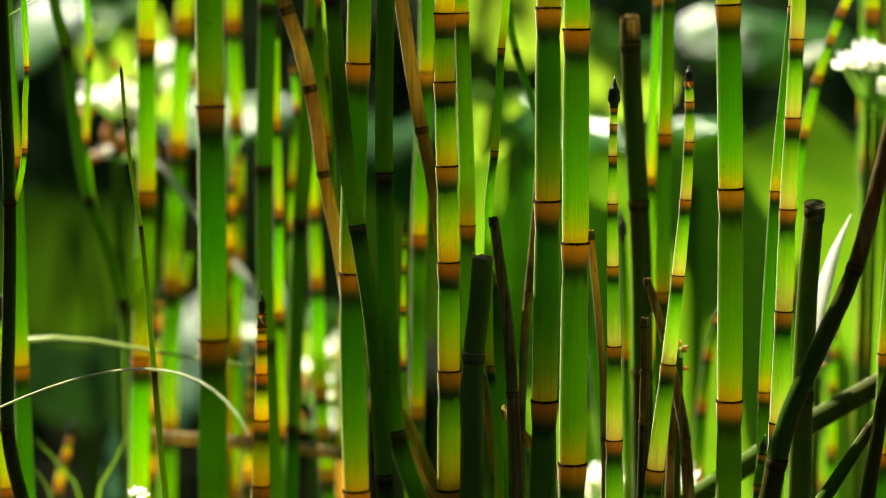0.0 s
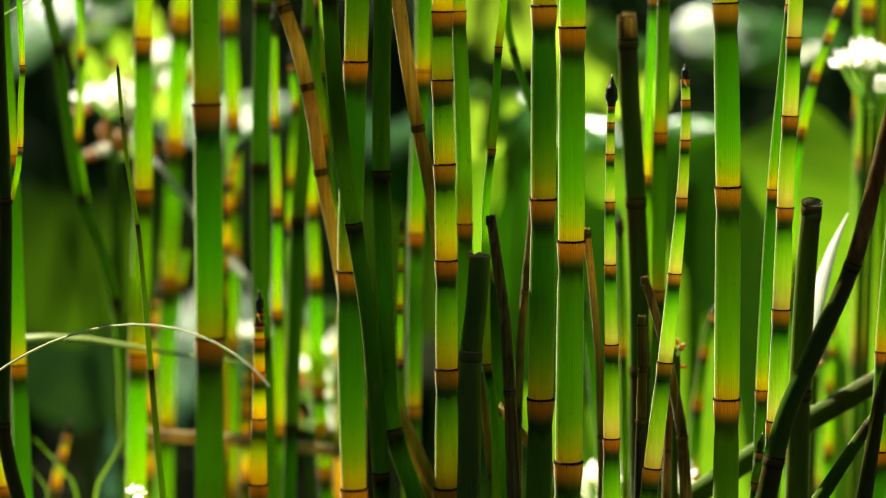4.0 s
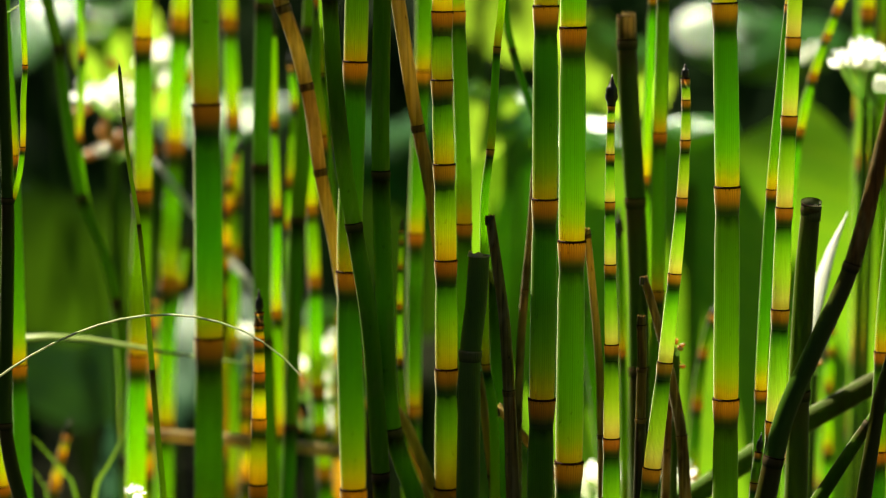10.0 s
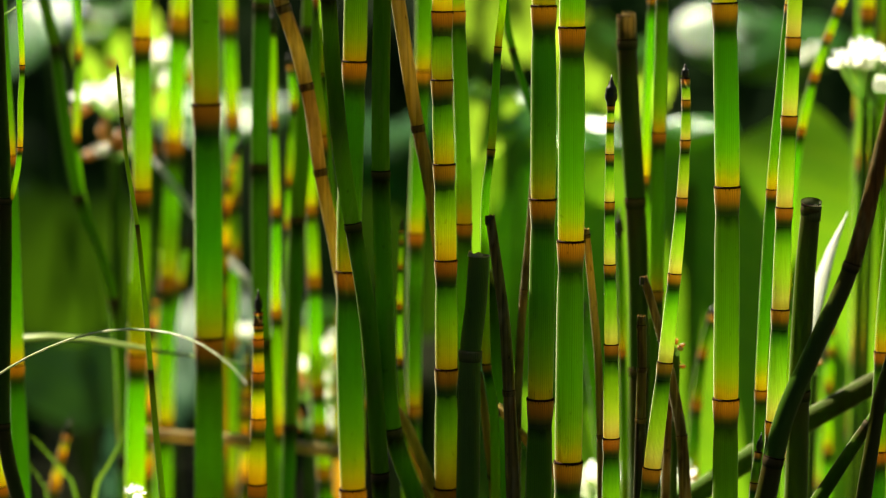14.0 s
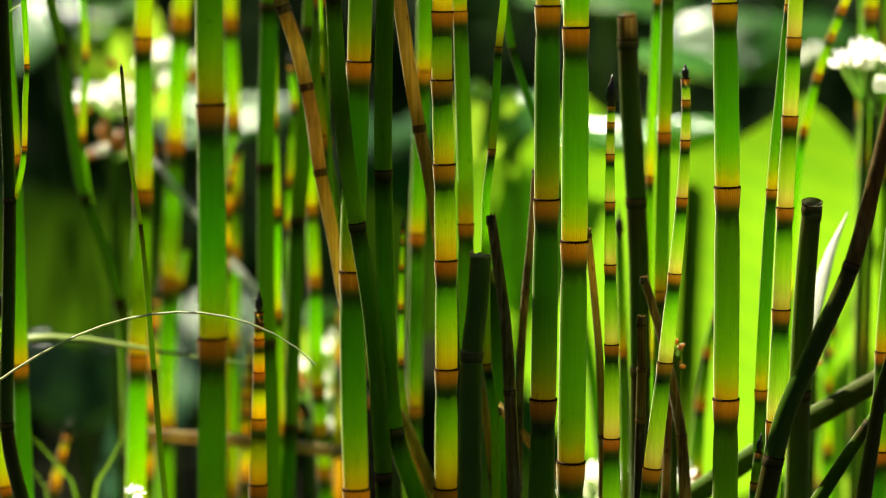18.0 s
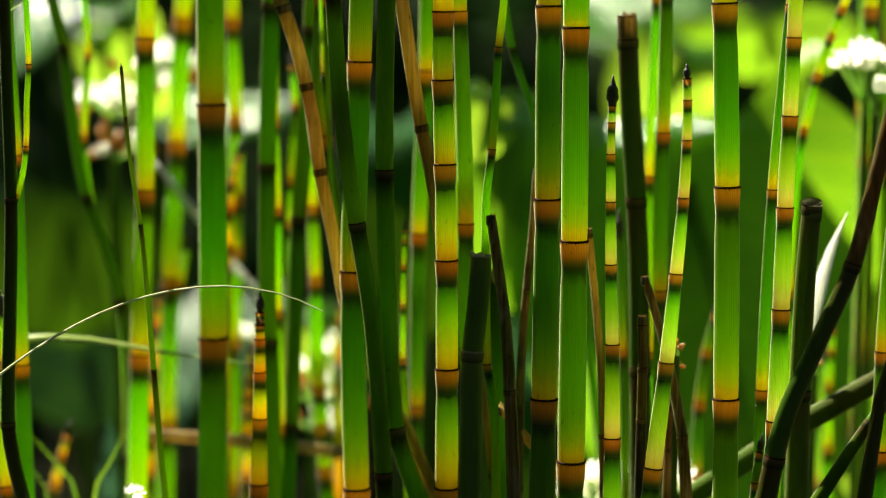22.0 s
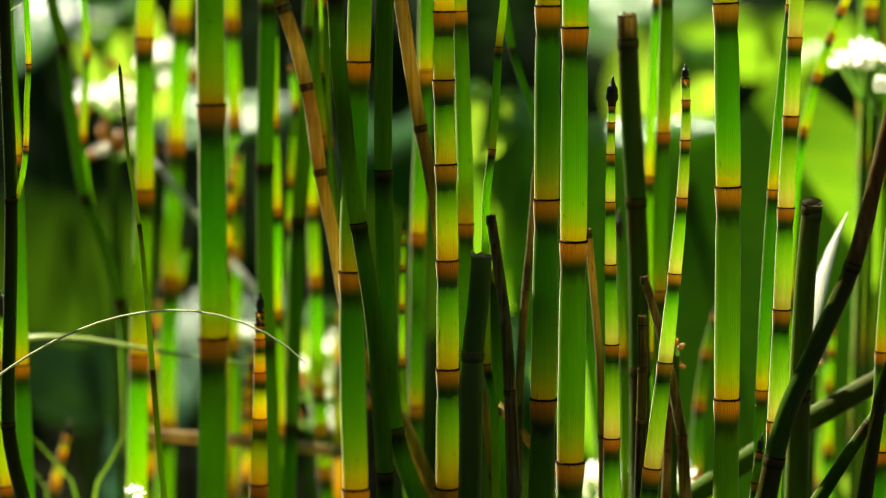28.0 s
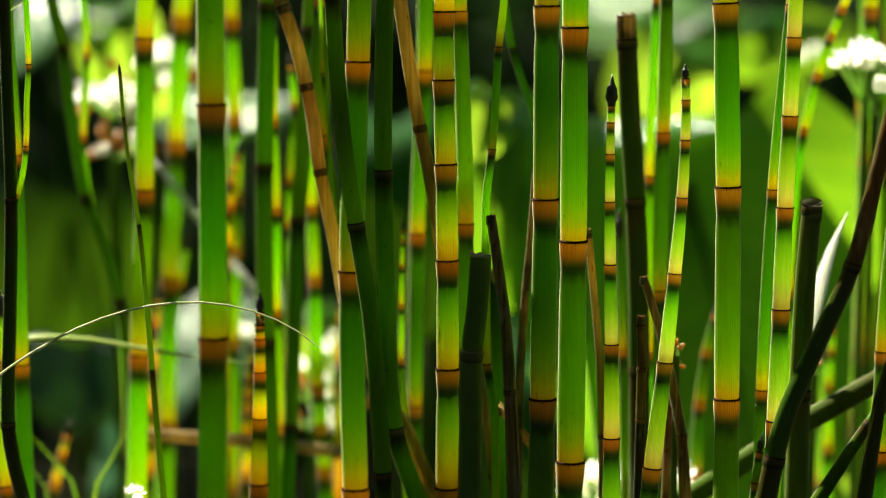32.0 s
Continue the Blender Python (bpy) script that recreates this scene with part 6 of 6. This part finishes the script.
    sway("s512", 0.59, [(0, -0.39), (0.5, -0.02), (1, -0.39), (1.5, -0.02), (2.5, -0.39), (3, 0.00), (13.5, 0.00), (14.5, -0.39), (16.5, 0.00), (19, 0.00), (19.5, 0.37), (28.5, 0.37), (29, 0.00), (32, 0.00)])
    sway("d526", 0.60, [(0, -0.38), (0.5, -0.02), (1, -0.38), (1.5, -0.02), (2.5, -0.38), (3, 0.00), (13.5, 0.00), (14.5, -0.38), (16.5, 0.00), (19, 0.00), (19.5, 0.35), (28.5, 0.35), (29, 0.00), (32, 0.00)])
    sway("d565", 0.60, [(0, -0.37), (0.5, -0.02), (1, -0.37), (1.5, -0.02), (2.5, -0.37), (3, 0.00), (13.5, 0.00), (14.5, -0.37), (16.5, 0.00), (19, 0.00), (19.5, 0.35), (28.5, 0.35), (29, 0.00), (32, 0.00)])
    sway("s555", 0.59, [(0, -0.39), (0.5, -0.02), (1, -0.39), (1.5, -0.02), (2.5, -0.39), (3, 0.00), (13.5, 0.00), (14.5, -0.39), (16.5, 0.00), (19, 0.00), (19.5, 0.37), (28.5, 0.37), (29, 0.00), (32, 0.00)])
    sway("s740", 0.64, [(0, -0.00), (0.5, 0.00), (1, -0.38), (2, -0.02), (2.5, -0.38), (3, 0.00), (3.5, -0.35), (5.5, 0.00), (14, 0.00), (14.5, -0.38), (16.5, 0.35), (19, 0.70), (19.5, 1.08), (20, 0.00), (20.5, 0.70), (22.5, 1.43), (24.5, 1.43), (25, 1.08), (28.5, 1.08), (29, 0.70), (32, 0.70)])
    sway("t708", 0.64, [(0, -0.00), (0.5, 0.00), (1, -0.36), (2, -0.02), (2.5, -0.36), (3, 0.00), (3.5, -0.34), (5.5, 0.00), (14, 0.00), (14.5, -0.36), (16.5, 0.34), (19, 0.68), (19.5, 1.04), (20, 0.00), (20.5, 0.68), (22.5, 1.38), (24.5, 1.38), (25, 1.04), (28.5, 1.04), (29, 0.68), (32, 0.68)])
    sway("s32", 0.55, [(0, -0.36), (5.5, -0.36), (6, 0.00), (6.5, -0.36), (7, -0.36), (7.5, 0.00), (8, 0.00), (8.5, -0.36), (9, 0.00), (11, 0.00), (12.5, -0.69), (14.5, -1.02), (16.5, 0.00), (17.5, -0.69), (18, 0.67), (19.5, 0.33), (20, 0.67), (22, 1.02), (22.5, 2.03), (23.5, 2.03), (25, 1.36), (27.5, 1.02), (31, 1.02), (31.5, 1.36), (32, 1.02)])
    sway("d16", 0.62, [(0, -0.65), (1, -1.32), (3.5, -1.32), (6, 0.00), (10, 0.00), (10.5, -0.33), (12, -0.33), (13, -1.00), (14.5, -1.00), (17, -0.33), (17.5, -1.00), (18, 0.67), (19.5, 0.33), (20, 0.67), (21.5, 1.00), (22, 1.32), (22.5, 2.32), (23, 2.67), (23.5, 2.67), (24.5, 2.00), (25.5, 1.67), (27.5, 1.32), (32, 1.32)])
    sway("bg4", 0.67, [(0, 1.47), (0.5, 1.09), (1.5, -0.75), (2.5, -0.75), (3, 0.00), (3.5, -0.75), (5.5, 0.36), (6.5, -0.39), (7, 0.00), (12.5, -0.39), (14.5, -1.50), (16.5, -0.39), (17, -0.39), (18, 1.47), (19.5, 2.20), (20.5, 1.84), (21, 2.20), (25, 2.20), (25.5, 1.84), (30, 1.84), (30.5, 1.47), (31, 1.84), (32, 1.84)])
    sway("bg5", 0.67, [(0, 1.49), (0.5, 1.10), (1.5, -0.76), (2.5, -0.76), (3, 0.00), (3.5, -0.76), (5.5, 0.37), (6.5, -0.39), (7, 0.00), (12.5, -0.39), (14.5, -1.51), (16.5, -0.39), (17, -0.39), (18, 1.49), (19.5, 2.22), (20.5, 1.85), (21, 2.22), (25, 2.22), (25.5, 1.85), (30, 1.85), (30.5, 1.49), (31, 1.85), (32, 1.85)])
    sway("bg2", 0.55, [(0, -0.36), (5.5, -0.36), (6, 0.00), (6.5, -0.36), (7, -0.36), (7.5, 0.00), (8, 0.00), (8.5, -0.36), (9, 0.00), (11, 0.00), (12.5, -0.69), (14.5, -1.03), (16.5, 0.00), (17.5, -0.69), (18, 0.67), (19.5, 0.34), (20, 0.67), (22, 1.03), (22.5, 2.04), (23.5, 2.04), (25, 1.36), (27.5, 1.03), (31, 1.03), (31.5, 1.36), (32, 1.03)])
    sway("bg1440", 0.68, [(0, 0.38), (1, 0.36), (1.5, 0.71), (2, 0.36), (5.5, 0.38), (6, 0.00), (12.5, 0.00), (13, 0.38), (17, 0.74), (17.5, 2.18), (18, 1.83), (19, 2.89), (22, 1.83), (24, 2.18), (24.5, 1.83), (28.5, 1.83), (29, 1.45), (32, 1.83)])
    sway("bg1530", 0.67, [(0, 0.39), (0.5, 0.39), (1, -0.37), (1.5, 0.00), (2.5, 0.00), (3, -0.37), (5.5, 0.00), (10.5, 0.00), (11, 0.39), (11.5, 0.00), (14, 0.00), (14.5, -0.37), (16.5, 1.53), (17, 0.39), (17.5, 1.89), (18, 1.53), (19, 2.63), (22, 1.53), (24, 1.89), (24.5, 1.53), (28.5, 1.53), (29, 1.13), (32, 1.53)])
    sway("bg1515", 0.66, [(0, 0.41), (0.5, 0.41), (1, -0.38), (1.5, 0.00), (2.5, 0.00), (3, -0.38), (5.5, 0.00), (10.5, 0.00), (11, 0.41), (11.5, 0.00), (14, 0.00), (14.5, -0.38), (16.5, 1.58), (17, 0.41), (17.5, 1.96), (18, 1.58), (19, 2.73), (22, 1.58), (24, 1.96), (24.5, 1.58), (28.5, 1.58), (29, 1.17), (32, 1.58)])
    sway("bg1562", 0.66, [(0, 0.40), (0.5, 0.40), (1, -0.38), (1.5, 0.00), (2.5, 0.00), (3, -0.38), (5.5, 0.00), (10.5, 0.00), (11, 0.40), (11.5, 0.00), (14, 0.00), (14.5, -0.38), (16.5, 1.57), (17, 0.40), (17.5, 1.95), (18, 1.57), (19, 2.70), (22, 1.57), (24, 1.95), (24.5, 1.57), (28.5, 1.57), (29, 1.16), (32, 1.57)])
    sway("bg1250", 0.63, [(0, 0.74), (1, 0.36), (3, 0.36), (3.5, 0.00), (6, 0.00), (6.5, -0.38), (7.5, -0.38), (8, 0.00), (13, 0.00), (13.5, -0.38), (14, -0.38), (16.5, 0.72), (17.5, 0.72), (18, 1.82), (19, 1.82), (19.5, 2.56), (20, 1.82), (21, 2.20), (22, 1.46), (22.5, 1.82), (23.5, 1.82), (24, 2.20), (25, 1.46), (32, 1.46)])
    sway("bg268", 0.67, [(0, -0.00), (0.5, -0.03), (1, -0.78), (1.5, -0.40), (3.5, -0.38), (5.5, 0.38), (6.5, 0.00), (13, 0.00), (13.5, -0.40), (14.5, -0.40), (16.5, 0.75), (17, 0.00), (17.5, 0.00), (19.5, 1.13), (20.5, 0.75), (21, 1.13), (25, 1.13), (25.5, 0.75), (30, 0.75), (30.5, 0.38), (31, 0.75), (32, 0.75)])
    nod("far", [(0, 0), (16.6, 0), (17.0, 5.5), (17.8, 5.5), (18.2, 6.0), (18.6, 4.5), (19.0, 0.3), (19.7, 0), (20.2, 7.0), (22, 7.6), (30, 7.4), (32, 7.0)])
    swing("far", [(0, -64, -24, 172), (17.3, -64, -24, 172), (17.8, 8, 0, 150), (18.3, 8, 0, 150), (18.8, -64, -24, 172), (19.7, -64, -24, 172), (20.2, -37, 2, 142), (32, -37, 2, 142)])
    nod("lime_mid", [(0, 0), (16.6, 0), (17.0, 3.0), (18.3, 3.0), (19.0, 0), (19.7, 0), (20.2, 2.6), (22, 3.0), (32, 2.9)])
    swing("lime_mid", [(0, -74, -25, 180), (17.3, -74, -25, 180), (17.8, 2, -10, 180), (18.2, 2, -10, 180), (18.8, -70, -25, 180), (32, -74, -25, 180)])
    swing("high", [(0, -34, -6, 148), (14.5, -34, -6, 148), (16.5, -34, -6, 148), (17.0, -74, -4, 165), (17.4, -84, 0, 175), (17.7, -80, 0, 175), (18.1, -26, 0, 150),
                   (18.6, -70, 0, 165), (19.1, -36, -4, 152), (19.5, -38, -4, 152), (20.3, -80, 0, 172), (22, -72, 0, 170), (25, -74, 0, 170), (30, -74, 0, 170), (31.2, -62, 0, 170), (32, -54, 0, 165)])
    swing("over", [(0, 4, 45, 5), (16.3, 4, 45, 5), (17.0, 6, 4, 5), (17.4, 18, 4, 5), (17.9, 58, 4, 5), (18.3, 58, 4, 5), (18.7, 26, 20, 5), (19.0, 4, 45, 5),
                   (20.0, 4, 45, 5), (20.6, 4, 4, 5), (32, 2, 4, 5)])
    nod("over", [(0, 0), (16.3, 0), (17.0, -1.7), (17.3, -3), (17.8, -20), (18.3, -20), (18.9, 0), (20.0, 0), (20.6, -1.7), (32, -1.7)])
    swing("front", [(0, -82, 0, 170), (16.5, -82, 0, 170), (17.5, -90, 0, 173), (17.9, -104, 0, 172), (18.3, -104, 0, 172), (18.8, -90, 0, 171), (19.6, -83, 0, 170), (20.4, -90, 14, 171), (32, -90, 14, 171)])
    swing("dark_low", [(0, -78, 5, 182), (17.6, -78, 5, 182), (18.7, -39, 0, 141), (19.2, -40, 0, 141), (20.2, -70, 5, 176), (25.5, -78, 5, 182), (28.2, -72, 5, 176), (29.2, -58, 1, 158), (30, -70, 4, 174), (31, -41, 0, 143), (31.5, -48, 1, 150), (32, -68, 4, 172)])
    swing("gleam", [(0, -43, 0, 144), (25.5, -43, 0, 144), (28.2, -44, 0, 144), (29.2, -40, 0, 141), (30, -41, 0, 141), (31, -39, 0, 140), (32, -41, 0, 141)])
    gusts = [(t, bow(*b)) for t, *b in (
        (0, 0.490, -0.031, -1.009, 1.117), (1, 0.676, -0.654, -0.606, 1.218), (2, 0.925, -1.366, -0.077, 1.154), (3, 0.909, -1.269, -0.144, 0.994),
        (6, 0.793, -0.310, -1.243, 0.500), (8, 0.762, -0.132, -1.351, 0.403), (9, 0.750, -0.178, -1.297, 0.436), (11, 0.728, -0.067, -1.506, 0.414),
        (13, 0.808, -0.558, -0.968, 0.704), (14.5, 0.831, -1.009, -0.237, 1.032), (17, 0.636, 0.106, -1.469, 0.601), (18, 0.690, 0.030, -1.470, 0.250),
        (19, 0.688, 0.039, -1.488, 0.130), (20, 0.779, -0.306, -1.021, 0.227), (21, 0.831, -0.102, -1.213, 0.136), (22, 0.726, 0.013, -1.254, -0.071),
        (23, 0.431, 0.949, -2.128, -0.046), (24, 0.559, 0.572, -1.747, -0.042), (25, 0.723, -0.379, -0.967, -0.022), (28, 0.750, -0.178, -1.300, 0.360),
        (30, 0.741, -0.099, -1.379, -0.050), (32, 0.743, -0.105, -1.375, -0.020))]
    for k, piece in enumerate(PIECES):
        walk(piece, [(t, poses[k]) for t, poses in gusts])


motions()
